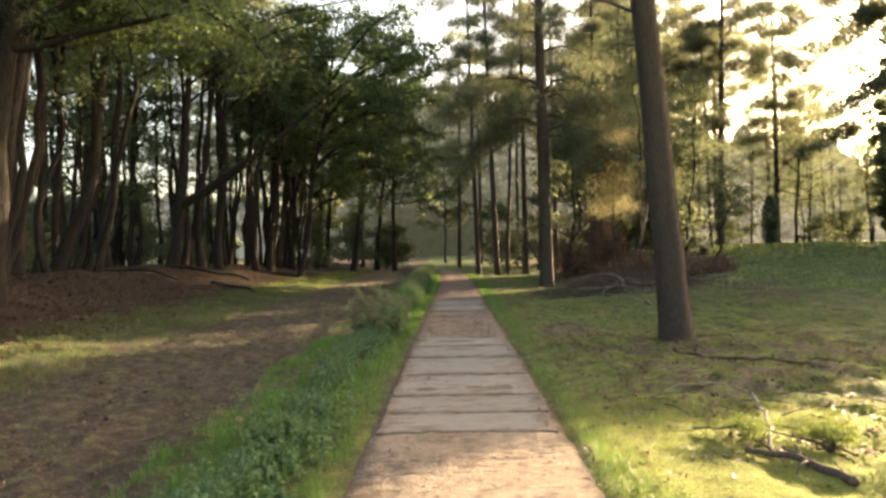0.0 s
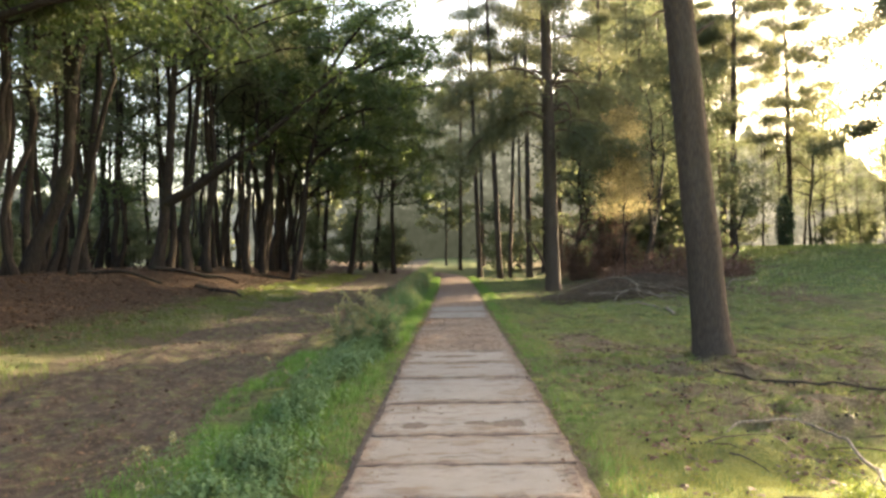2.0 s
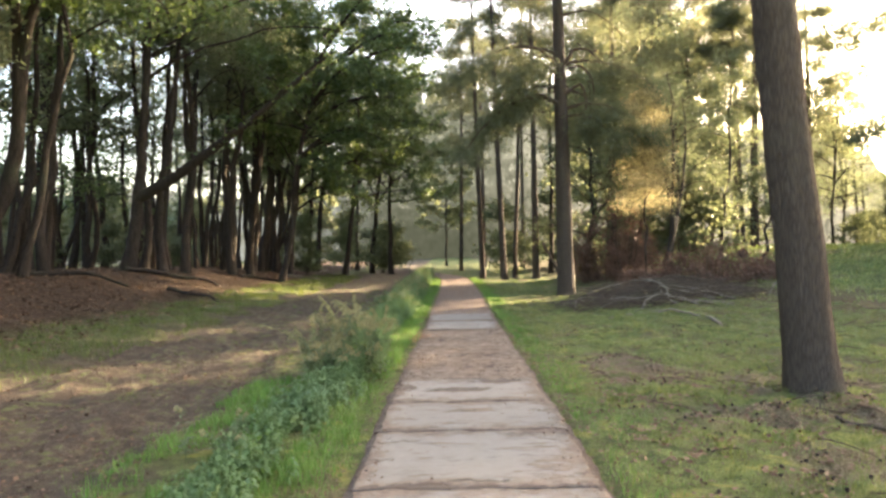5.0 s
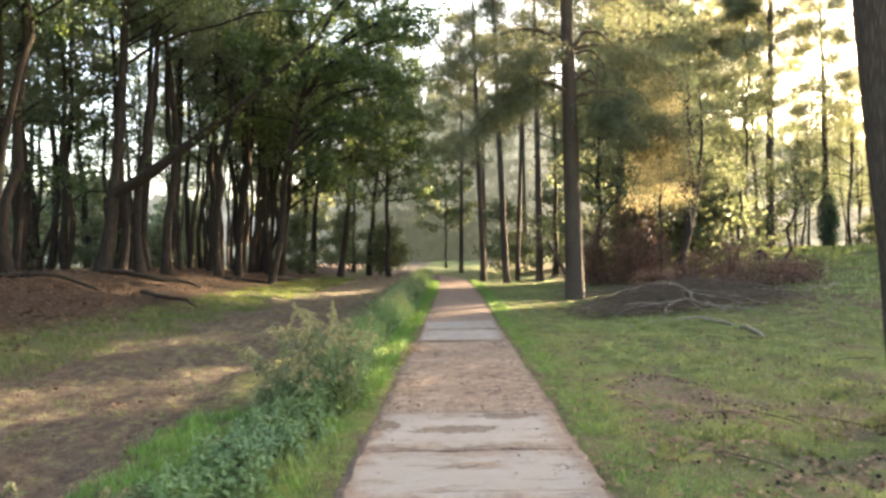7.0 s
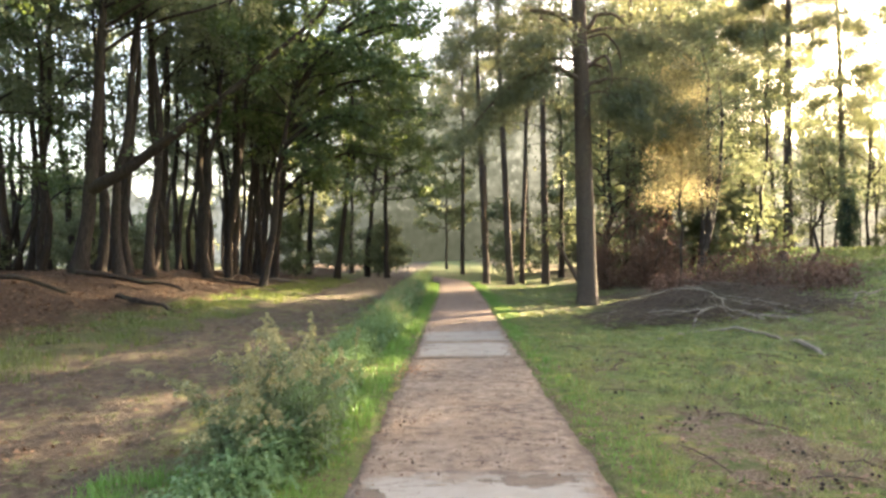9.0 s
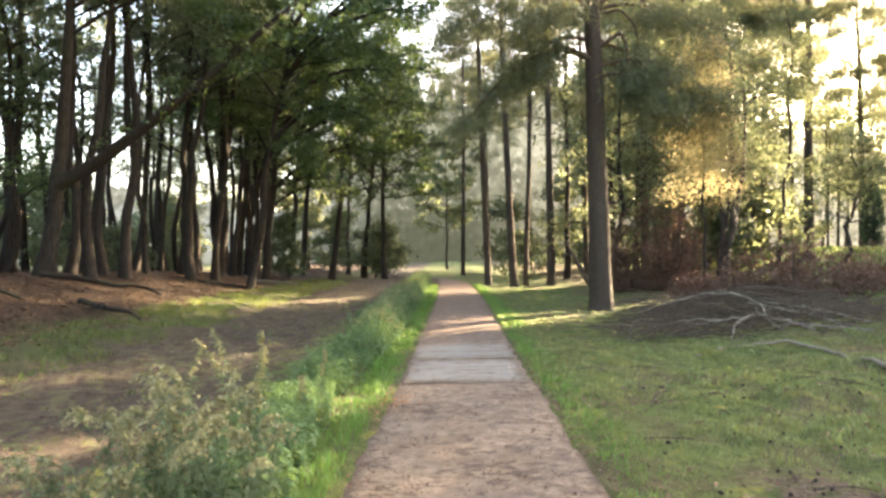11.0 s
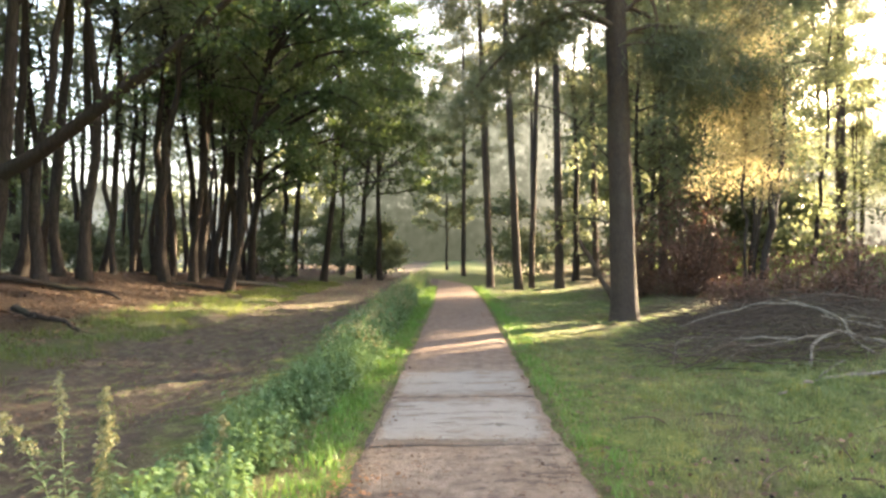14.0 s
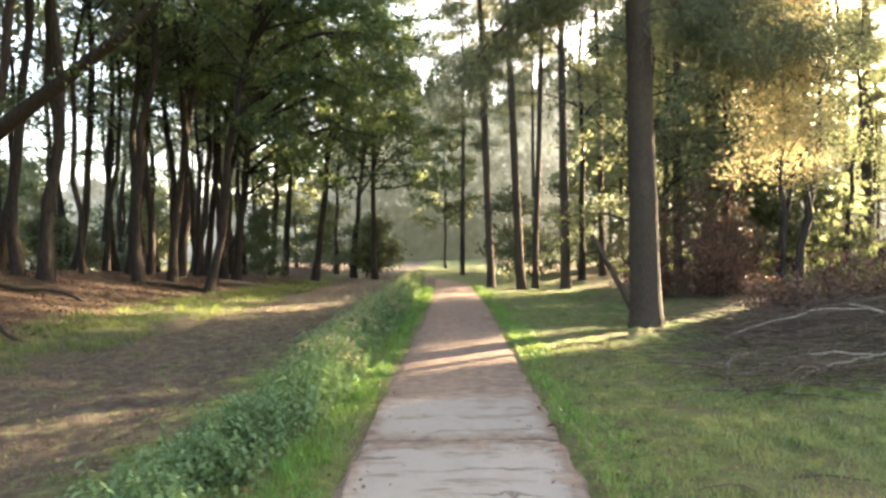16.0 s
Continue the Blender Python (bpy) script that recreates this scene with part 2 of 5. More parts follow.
def sand_colour(k, pos, fine, mid):
    """Trodden brown sand with darker crumbs and paler dust."""
    big = k.noise(pos, 1.3, 3.0)
    col = k.mix(k.smooth(mid, 0.3, 0.7), (0.145, 0.106, 0.083), (0.285, 0.222, 0.178))
    col = k.mix(k.math("MULTIPLY", k.smooth(big, 0.45, 0.65), 0.7), col, (0.23, 0.165, 0.122))
    across = k.n("Mapping", Vector=pos, Scale=(0.45, 1.0, 1.0)).outputs[0]
    crumbs = k.noise(across, 13.0, 6.0, 0.75)
    drift = k.noise(across, 1.7, 4.0, 0.6)
    limit = k.math("ADD", crumbs, k.math("MULTIPLY", k.math("SUBTRACT", drift, 0.5), 0.55))
    col = k.mix(k.math("MULTIPLY", k.smooth(limit, 0.54, 0.62), 0.8), col, (0.085, 0.062, 0.048))
    col = k.mix(k.math("MULTIPLY", k.smooth(k.math("SUBTRACT", 1.0, drift), 0.54, 0.68), 0.45), col, (0.30, 0.245, 0.20))
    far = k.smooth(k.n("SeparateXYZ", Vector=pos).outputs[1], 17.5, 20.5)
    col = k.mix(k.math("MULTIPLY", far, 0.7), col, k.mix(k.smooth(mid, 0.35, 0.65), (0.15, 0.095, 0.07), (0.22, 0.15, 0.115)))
    return k.mix(k.math("MULTIPLY", k.smooth(fine, 0.52, 0.72), 0.55), col, (0.095, 0.07, 0.055))


def path_material():
    k = Nodes("sandy_path")
    pos = k.n("NewGeometry").outputs["Position"]
    fine, mid = k.noise(pos, 60.0, 5.0, 0.7), k.noise(pos, 7.0, 6.0, 0.65)
    h = k.math("ADD", fine, k.math("MULTIPLY", mid, 2.0))
    sep = k.n("SeparateXYZ", Vector=pos)
    middle = k.math("ADD", 0.16, k.math("MULTIPLY", k.math("MINIMUM", sep.outputs[1], 29.0), 0.022))
    off = k.math("ADD", k.math("ABSOLUTE", k.math("SUBTRACT", sep.outputs[0], middle)), k.math("MULTIPLY", k.math("SUBTRACT", k.noise(pos, 5.0, 5.0, 0.7), 0.5), 0.3))
    earth = k.mix(k.smooth(fine, 0.35, 0.65), (0.05, 0.037, 0.03), (0.125, 0.092, 0.073))
    return k.surface(k.mix(k.math("MULTIPLY", k.smooth(off, 0.68, 0.84), 0.85), sand_colour(k, pos, fine, mid), earth), 0.92, k.bump(h, 1.0, 0.02), 0.2)


def slab_material():
    """Pale worn concrete: trodden sand lies over the rims and in stains."""
    k = Nodes("worn_concrete")
    pos = k.n("NewGeometry").outputs["Position"]
    gen = k.n("SeparateXYZ", Vector=k.n("TexCoord").outputs["Generated"])
    true_pos = pos
    pos = k.n("Mapping", Vector=pos, Location=(3.7, 1.3, 0.0)).outputs[0]
    r = k.n("ObjectInfo").outputs["Random"]
    fine, mid = k.noise(pos, 60.0, 5.0, 0.7), k.noise(pos, 7.0, 6.0, 0.65)
    streak = k.noise(k.n("Mapping", Vector=pos, Scale=(0.8, 3.0, 1.0)).outputs[0], 2.0, 6.0, 0.68)
    sand = sand_colour(k, pos, fine, mid)
    col = k.mix(k.math("MULTIPLY", r, 0.6), (0.208, 0.190, 0.172), (0.262, 0.242, 0.221))
    col = k.mix(k.math("MULTIPLY", k.smooth(mid, 0.4, 0.72), 0.5), col, (0.195, 0.168, 0.142))
    col = k.mix(k.math("MULTIPLY", k.smooth(fine, 0.52, 0.75), 0.5), col, (0.16, 0.135, 0.112))
    ends = k.math("MINIMUM", gen.outputs[1], k.math("SUBTRACT", 1.0, gen.outputs[1]))
    sides = k.math("MINIMUM", gen.outputs[0], k.math("SUBTRACT", 1.0, gen.outputs[0]))
    rim = k.math("ADD", k.math("MINIMUM", k.math("MULTIPLY", ends, 0.55), sides), k.math("MULTIPLY", k.math("SUBTRACT", k.noise(pos, 4.0, 6.0, 0.7), 0.5), 0.34))
    cover = k.math("MAXIMUM", k.math("SUBTRACT", 1.0, k.smooth(rim, 0.01, 0.12)), k.math("MULTIPLY", k.smooth(streak, 0.53, 0.62), 0.85))
    holes = None
    sep = k.n("SeparateXYZ", Vector=true_pos)
    ragged = k.math("MULTIPLY", k.math("SUBTRACT", k.noise(pos, 9.0, 6.0, 0.75), 0.5), 5.0)
    for hx, hy, rx, ry in ((-0.10, 6.9, 0.13, 0.10), (0.44, 6.95, 0.13, 0.07), (0.70, 6.92, 0.13, 0.13), (0.02, 7.72, 0.2, 0.08), (0.30, 10.45, 0.34, 0.12), (-0.35, 10.62, 0.2, 0.16), (0.75, 10.85, 0.3, 0.1), (0.1, 15.62, 0.5, 0.08), (-0.2, 16.75, 0.28, 0.05)):
        ex = k.math("DIVIDE", k.math("SUBTRACT", sep.outputs[0], hx), rx)
        ey = k.math("DIVIDE", k.math("SUBTRACT", sep.outputs[1], hy), ry)
        d = k.math("ADD", k.math("ADD", k.math("MULTIPLY", ex, ex), k.math("MULTIPLY", ey, ey)), ragged)
        m = k.math("SUBTRACT", 1.0, k.smooth(d, 0.5, 1.0))
        holes = m if holes is None else k.math("MAXIMUM", holes, m)
    warped = k.math("ADD", k.math("MULTIPLY", sep.outputs[1], 2.3), k.math("MULTIPLY", k.noise(pos, 2.4, 5.0, 0.6), 1.1))
    crack = k.math("ABSOLUTE", k.math("SUBTRACT", k.math("FRACT", warped), 0.5))
    crack = k.math("MULTIPLY", k.math("SUBTRACT", 1.0, k.smooth(crack, 0.012, 0.04)), k.smooth(k.noise(pos, 1.9, 3.0), 0.5, 0.6))
    cover = k.math("MAXIMUM", cover, k.math("MULTIPLY", holes, 0.9))
    col = k.mix(cover, col, k.mix(0.4, sand, (0.105, 0.077, 0.06)))
    col = k.mix(k.math("MULTIPLY", k.math("MAXIMUM", crack, k.math("MULTIPLY", holes, 0.85)), 0.8), col, (0.10, 0.078, 0.062))
    joint = k.math("ADD", ends, k.math("MULTIPLY", k.math("SUBTRACT", k.noise(pos, 5.0, 6.0, 0.72), 0.5), 0.5))
    col = k.mix(k.math("MULTIPLY", k.math("SUBTRACT", 1.0, k.smooth(joint, 0.0, 0.07)), 0.8), col, (0.105, 0.082, 0.066))
    return k.surface(col, 0.9, k.bump(k.math("SUBTRACT", k.math("ADD", fine, k.math("MULTIPLY", cover, 1.2)), k.math("MULTIPLY", k.math("MAXIMUM", holes, crack), 2.4)), 0.7, 0.012), 0.2)


GROUND, PATH_SAND, SLAB = ground_material(), path_material(), slab_material()


# ---- mesh helpers ----
def ease(v, lo, hi):
    u = np.clip((np.asarray(v, float) - lo) / (hi - lo), 0, 1)
    return u * u * (3 - 2 * u)


def wave(x, y, s, seed):
    """Smooth uneven relief from a few crossing waves, about -1 to 1."""
    g = np.random.default_rng(seed)
    total = 0
    for i in range(7):
        a, p, f = g.uniform(0, 6.28), g.uniform(0, 6.28), g.uniform(0.5, 1.7) / s
        total = total + np.sin((x * math.cos(a) + y * math.sin(a)) * f * 6.28 + p)
    return total / 3.5


def centre(y):
    """The middle of the path."""
    y = np.asarray(y, float)
    return 0.16 + 0.022 * np.minimum(y, 29) - 0.05 * np.clip(y - 39, 0, 60) ** 1.6


def half_width(y):
    """Half the width of the trodden path, wider where the sand has spread over the verge."""
    return 0.87 - 0.085 * ease(y, 9, 18)


def land(x, y):
    """Height of the ground."""
    x, y = np.asarray(x, float), np.asarray(y, float)
    h = 0.95 * ease(-x, 6.6, 12.0) * (1 - 0.6 * ease(y, 30, 48)) + 0.10 * ease(-x, 5.0, 6.5)
    h = h + 1.05 * ease(x + 0.12 * wave(x, y, 6, 3), 7.5, 15.5) * ease(y, 15, 26)
    h = h + 0.25 * ease(x, 4.5, 8.0) * ease(y, 12, 20)
    off = np.abs(x - centre(y))
    rough = ease(off, 1.0, 3.0)
    h = h + rough * (0.045 * wave(x, y, 2.6, 5) + 0.02 * wave(x, y, 0.8, 6) + ease(x, 1.6, 2.4) * (0.02 * wave(x, y, 0.33, 10) + 0.028 * wave(x, y, 1.1, 11))) + 0.012 * ease(off, 0.8, 1.1) * wave(x, y, 0.45, 7)
    ride = ease(x, -5.6, -5.0) * (1 - ease(x, -2.6, -2.0))
    h = h - ride * (0.05 + 0.02 * np.cos((x + 3.7) * 6.28 / 1.4) + 0.014 * wave(x, y, 0.4, 8) + 0.012 * wave(x, y, 0.9, 9))
    return h - 0.05 * (1 - ease(off - half_width(y), -0.14, 0.0))


def on(x, y, z=0.0):
    return (x, y, float(land(x, y)) + z)


def part(name, geo, material, parent=None, label=""):
    """Links vertices and faces as one mesh, under a thing where one is given."""
    me = bpy.data.meshes.new(name)
    v, f = geo
    if isinstance(f, np.ndarray):
        k = f.shape[1]
        me.vertices.add(len(v))
        me.vertices.foreach_set("co", np.ascontiguousarray(v, np.float32).ravel())
        me.loops.add(f.size)
        me.loops.foreach_set("vertex_index", np.ascontiguousarray(f, np.int32).ravel())
        me.polygons.add(len(f))
        me.polygons.foreach_set("loop_start", np.arange(0, f.size, k, dtype=np.int32))
        me.update(calc_edges=True)
    else:
        me.from_pydata(v, [], f)
    me.materials.append(material)
    ob = new(name, me)
    if parent is not None:
        ob.parent = parent
    if label:
        ob["label"] = label
    return ob


def smooth_shade(ob):
    ob.data.polygons.foreach_set("use_smooth", np.ones(len(ob.data.polygons), bool))
    return ob


def thing(name, at, label, category, group="", kind=""):
    ob = new(name)
    ob.location = at
    ob.empty_display_size = 0.2
    return tagged(ob, label, category, group, kind)


def tube(points, radii, seg=8, ridge=0.0, rng=None):
    """A bent, tapering round limb with closed ends: vertices and quads."""
    p = np.asarray(points, float)
    n = len(p)
    r = np.asarray(radii, float)
    d = np.gradient(p, axis=0)
    d /= np.linalg.norm(d, axis=1)[:, None] + 1e-9
    ref = np.array([0.31, 0.95, 0.05]) if abs(d[:, 2]).mean() > 0.5 else np.array([0.05, 0.1, 1.0])
    a = np.cross(d, ref)
    a /= np.linalg.norm(a, axis=1)[:, None] + 1e-9
    b = np.cross(d, a)
    ang = np.arange(seg) / seg * 2 * math.pi
    rr = np.repeat(r[:, None], seg, 1)
    if ridge and rng is not None:
        rr = rr * (1 + ridge * rng.normal(size=(1, seg)) + 0.5 * ridge * rng.normal(size=(n, seg)))
    v = p[:, None, :] + rr[:, :, None] * (np.cos(ang)[None, :, None] * a[:, None, :] + np.sin(ang)[None, :, None] * b[:, None, :])
    v = v.reshape(-1, 3)
    i, j = np.meshgrid(np.arange(n - 1), np.arange(seg), indexing="ij")
    j2 = (j + 1) % seg
    f = np.stack([i * seg + j, i * seg + j2, (i + 1) * seg + j2, (i + 1) * seg + j], -1).reshape(-1, 4)
    v = np.vstack([v, p[-1] + d[-1] * r[-1] * 0.6])
    t = np.arange(seg)
    cap = np.stack([(n - 1) * seg + t, (n - 1) * seg + (t + 1) % seg, np.full(seg, n * seg), np.full(seg, n * seg)], -1)
    return v, np.vstack([f, cap[:, :4]])


def join(pieces):
    vs, fs, k = [], [], 0
    for v, f in pieces:
        vs.append(v)
        fs.append(f + k)
        k += len(v)
    return np.vstack(vs), np.vstack(fs)


def fix(geo):
    """Turns the closing quads, which meet in a point, into a list of plain faces."""
    v, f = geo
    return [tuple(q) for q in v], [tuple(q[:3]) if q[2] == q[3] else tuple(q) for q in f.tolist()]


def bend(a, b, n, sag, rng, wob=0.0):
    """Points of a limb from a to b that bows by sag and wanders."""
    a, b = np.asarray(a, float), np.asarray(b, float)
    t = np.linspace(0, 1, n)[:, None]
    p = a + (b - a) * t + np.asarray(sag, float) * (4 * t * (1 - t))
    if wob:
        w = np.cumsum(rng.normal(size=(n, 3)), axis=0) * wob
        p = p + (w - w[0]) * (1 - 0.3 * t)
    return p


def leaves(points, size, rng, up=0.3, thin=0.55, droop=0.0):
    """Folded leaf blades of about that length at the points: each one an island of two triangles' worth."""
    n = len(points)
    d = rng.normal(size=(n, 3))
    d[:, 2] -= droop
    d /= np.linalg.norm(d, axis=1)[:, None]
    q = rng.normal(size=(n, 3))
    q[:, 2] += up * 3
    s = np.cross(d, q)
    s /= np.linalg.norm(s, axis=1)[:, None] + 1e-9
    L = (size * rng.uniform(0.6, 1.3, n))[:, None]
    w = np.cross(s, d)
    p = np.asarray(points)
    v = np.stack([p - d * L * 0.5, p + s * L * thin * 0.5 + w * L * 0.08, p + d * L * 0.5, p - s * L * thin * 0.5 + w * L * 0.08], 1).reshape(-1, 3)
    return v, np.arange(4 * n).reshape(n, 4)


def clumps(centres, radius, count, rng, flat=1.0):
    """Scattered points round each centre."""
    c = np.repeat(np.asarray(centres, float), count, 0)
    off = rng.normal(size=c.shape) * radius
    off[:, 2] *= flat
    return c + off


# ---- trees ----
def broadleaf(name, at, height, girth, lean, seed, label, leaf=LEAF_DULL, leaf_size=0.16, first=0.4, spread=3.0, crown=1.0, n_limbs=12, bow=0.0, extra=(), leaf_count=55, group="", fork=0.0, crook=0.085):
    """A woodland tree: tapered trunk with a root flare, limbs with twigs, and a crown of leaf clumps at the twig ends.
    extra: limbs of their own as lists of (start height, end point, radius, sag)."""
    g = np.random.default_rng(seed)
    x, y = at
    z = float(land(x, y)) - 0.05
    root = thing(name, (x, y, z), label, "tree", group)
    top = np.array([lean[0], lean[1], height])
    tr = bend((0, 0, 0), top, 14, (bow, bow * 0.4, 0), g, crook)
    u = np.linspace(0, 1, 14)
    rad = girth * 0.46 * (1 - 0.8 * u) + girth * 0.17 * np.exp(-u * height / 0.25)
    tubes = [tube(tr, rad, 10, 0.05, g)]
    at_u = lambda f: np.array([np.interp(f, u, tr[:, i]) for i in range(3)])
    tips = []
    if fork:
        base = at_u(fork)
        side = bend(base, base + np.array([g.uniform(-1, 1) * 1.6, g.uniform(-1, 1) * 1.2, height * (1 - fork) * 0.9]), 9, (0.3, 0, 0), g, 0.05)
        tubes.append(tube(side, np.linspace(girth * 0.36, girth * 0.09, 9), 8, 0.04, g))
        tips += [q for q in side[5:]]
    jobs = []
    for i in range(n_limbs):
        f = first + (0.98 - first) * (i + g.uniform(0, 0.8)) / n_limbs
        a = i * 2.4 + g.uniform(-0.5, 0.5)
        L = spread * (1.15 - 0.65 * (f - first) / (1 - first)) * g.uniform(0.7, 1.2)
        start = at_u(f)
        end = start + np.array([math.cos(a) * L, math.sin(a) * L, L * g.uniform(0.05, 0.6)])
        jobs.append((start, end, girth * 0.22 * (1.2 - f), (0, 0, g.uniform(-0.05, 0.25) * L)))
    for h0, end, r, sag in extra:
        jobs.append((at_u(h0 / height), np.array(end, float) - np.array([x, y, z]), r, sag))
    for start, end, r, sag in jobs:
        L = np.linalg.norm(end - start)
        limb = bend(start, end, 8, sag, g, 0.03 * L / 3)
        tubes.append(tube(limb, np.linspace(r, r * 0.25, 8), 6))
        for k in range(2, 8):
            for m in range(2):
                o = g.normal(size=3) * np.array([1, 1, 0.6])
                tip = limb[k] + o / np.linalg.norm(o) * g.uniform(0.35, 0.9) * min(1.3, 0.35 * L)
                if k % 2 == m:
                    tubes.append(tube(bend(limb[k], tip, 4, (0, 0, 0.05), g, 0.03), np.linspace(r * 0.3, r * 0.08, 4), 4))
                tips.append(tip)
            if k > 4:
                tips.append(limb[k])
    smooth_shade(part("trunk", fix(join(tubes)), BARK_OAK, root))
    tips = np.array(tips)
    tips = tips[g.random(len(tips)) < crown]
    pts = clumps(tips, 0.235, leaf_count, g, 0.7)
    part("crown", leaves(pts, leaf_size, g, 0.3, 0.6, 0.2), leaf, root)
    return root


def needles(centres, dirs, g, count=60, size=0.13, radius=0.27, wide=0.16):
    """Tufts of long thin needles round each centre, swept along its shoot."""
    c = np.repeat(np.asarray(centres, float), count, 0)
    dd = np.repeat(np.asarray(dirs, float), count, 0)
    p = c + g.normal(size=c.shape) * radius * np.array([1, 1, 0.55])
    d = g.normal(size=c.shape) + dd * 0.9
    d /= np.linalg.norm(d, axis=1)[:, None]
    s = np.cross(d, g.normal(size=c.shape))
    s /= np.linalg.norm(s, axis=1)[:, None] + 1e-9
    L = (size * g.uniform(0.6, 1.3, len(c)))[:, None]
    v = np.stack([p - s * L * wide * 0.5, p + s * L * wide * 0.5, p + d * L + s * L * wide * 0.3, p + d * L - s * L * wide * 0.3], 1).reshape(-1, 3)
    return v, np.arange(len(v)).reshape(-1, 4)


def pine(name, at, height, girth, lean, seed, label, first=0.45, reach=3.0, n=26, extra=(), stubs=(), group="", bow=0.0, tuft=60, size=0.17, sides=14, leaf=NEEDLE):
    """A Scots pine: straight ridged trunk, bare dead stubs below, drooping boughs with flat needle plates above."""
    g = np.random.default_rng(seed)
    x, y = at
    z = float(land(x, y)) - 0.05
    root = thing(name, (x, y, z), label, "pine tree", group)
    u = np.linspace(0, 1, 22) ** 1.25
    tr = bend((0, 0, 0), (lean[0], lean[1], height), 22, (bow, 0, 0), g, 0.012)
    tr = np.stack([np.interp(u, np.linspace(0, 1, 22), tr[:, i]) for i in range(3)], 1)
    rad = girth / 2 * (1 - 0.72 * u) + girth * 0.10 * np.exp(-u * height / 0.22)
    smooth_shade(part("trunk", fix(tube(tr, rad, sides, 0.035, g)), BARK_PINE, root))
    at_u = lambda f: np.array([np.interp(f, u, tr[:, i]) for i in range(3)])
    for h0, a, L, rise in stubs:
        s = at_u(h0 / height)
        e = s + np.array([math.cos(a) * L, math.sin(a) * L, rise])
        part("dead_branch", fix(tube(bend(s, e, 6, (0, 0, 0.04), g, 0.05), np.linspace(0.042, 0.009, 6), 6)), BARK_TWIG, root)
    jobs = []
    for i in range(n):
        f = first + (0.99 - first) * (i + g.uniform(0, 0.9)) / n
        a = i * 2.4 + g.uniform(-0.6, 0.6)
        L = reach * (1.1 - 0.5 * (f - first) / (1 - first)) * g.choice((0.45, 0.7, 1.0, 1.25)) * g.uniform(0.8, 1.1)
        s = at_u(f)
        jobs.append((s, s + np.array([math.cos(a) * L, math.sin(a) * L, g.uniform(-0.3, 0.55) * L]), girth * 0.10 * (1.25 - f), (0, 0, 0.16 * L)))
    for h0, end, r, sag in extra:
        jobs.append((at_u(h0 / height), np.array(end, float) - np.array([x, y, z]), r, sag))
    for number, (s, e, r, sag) in enumerate(jobs):
        L = np.linalg.norm(e - s)
        full = number >= n
        limb = bend(s, e, 9, sag, g, 0.025 * L / 3)
        tubes, cs, ds = [tube(limb, np.linspace(r, r * 0.25, 9), 6)], [], []
        ax = (e - s) / L
        for k in range(4, 9):
            for m in range(0 if full else 3 if k < 7 else 5):
                o = g.normal(size=3) * np.array([1, 1, 0.35])
                tip = limb[k] + o / np.linalg.norm(o) * g.uniform(0.2, 0.55) * min(1.2, 0.4 * L) + ax * 0.15
                if m == 0:
                    tubes.append(tube(bend(limb[k], tip, 3, (0, 0, 0.03), g, 0.02), np.linspace(r * 0.25, r * 0.08, 3), 4))
                cs.append(tip)
                w = tip - limb[k]
                ds.append(w / (np.linalg.norm(w) + 1e-6) * 0.6 + np.array([0, 0, 0.5]))
        for m in range(46 if full else 0):
            f = g.uniform(0.28, 1.0)
            foot = np.array([np.interp(f, np.linspace(0, 1, 9), limb[:, i]) for i in range(3)])
            side = np.array([-ax[1], ax[0], 0]) * g.normal() * 0.42
            tip = foot + side + ax * g.uniform(0, 0.3) - np.array([0, 0, g.uniform(0.0, 0.42) + 0.25 * abs(side @ side) ** 0.5])
            if m % 2 == 0:
                tubes.append(tube(bend(foot, tip, 4, (0, 0, 0.06), g, 0.02), np.linspace(r * 0.22, r * 0.06, 4), 4))
            cs.append(tip)
            ds.append(side * 0.4 + ax * 0.5 - np.array([0, 0, 0.7]))
        bough = smooth_shade(part("bough", fix(join(tubes)), BARK_TWIG, root))
        part("needles", needles(cs, ds, g, tuft, size), leaf, bough)
    return root


# ---- the ground, the path ----
def grid(xs, ys):
    X, Y = np.meshgrid(xs, ys)
    v = np.stack([X, Y, land(X, Y)], -1).reshape(-1, 3)
    i, j = np.meshgrid(np.arange(len(ys) - 1), np.arange(len(xs) - 1), indexing="ij")
    a = i * len(xs) + j
    return v, np.stack([a, a + 1, a + len(xs) + 1, a + len(xs)], -1).reshape(-1, 4)


def spaced(*runs):
    return np.unique(np.concatenate([np.arange(a, b, s) for a, b, s in runs]).round(3))


xs = spaced((-2000, -200, 200), (-200, -30, 10), (-30, -9, 0.5), (-9, -6, 0.2), (-6, -2.2, 0.09), (-2.2, 4.5, 0.09), (4.5, 12, 0.2), (12, 30, 0.5), (30, 200, 10), (200, 2001, 200))
ys = spaced((-2000, -100, 200), (-100, -5, 5), (-5, 2, 0.5), (2, 25, 0.12), (25, 50, 0.4), (50, 120, 3), (120, 300, 20), (300, 2101, 200))
tagged(smooth_shade(part("ground", grid(xs, ys), GROUND)), "mossy forest ground with sandy ride and leaf litter", "ground", kind="structure")


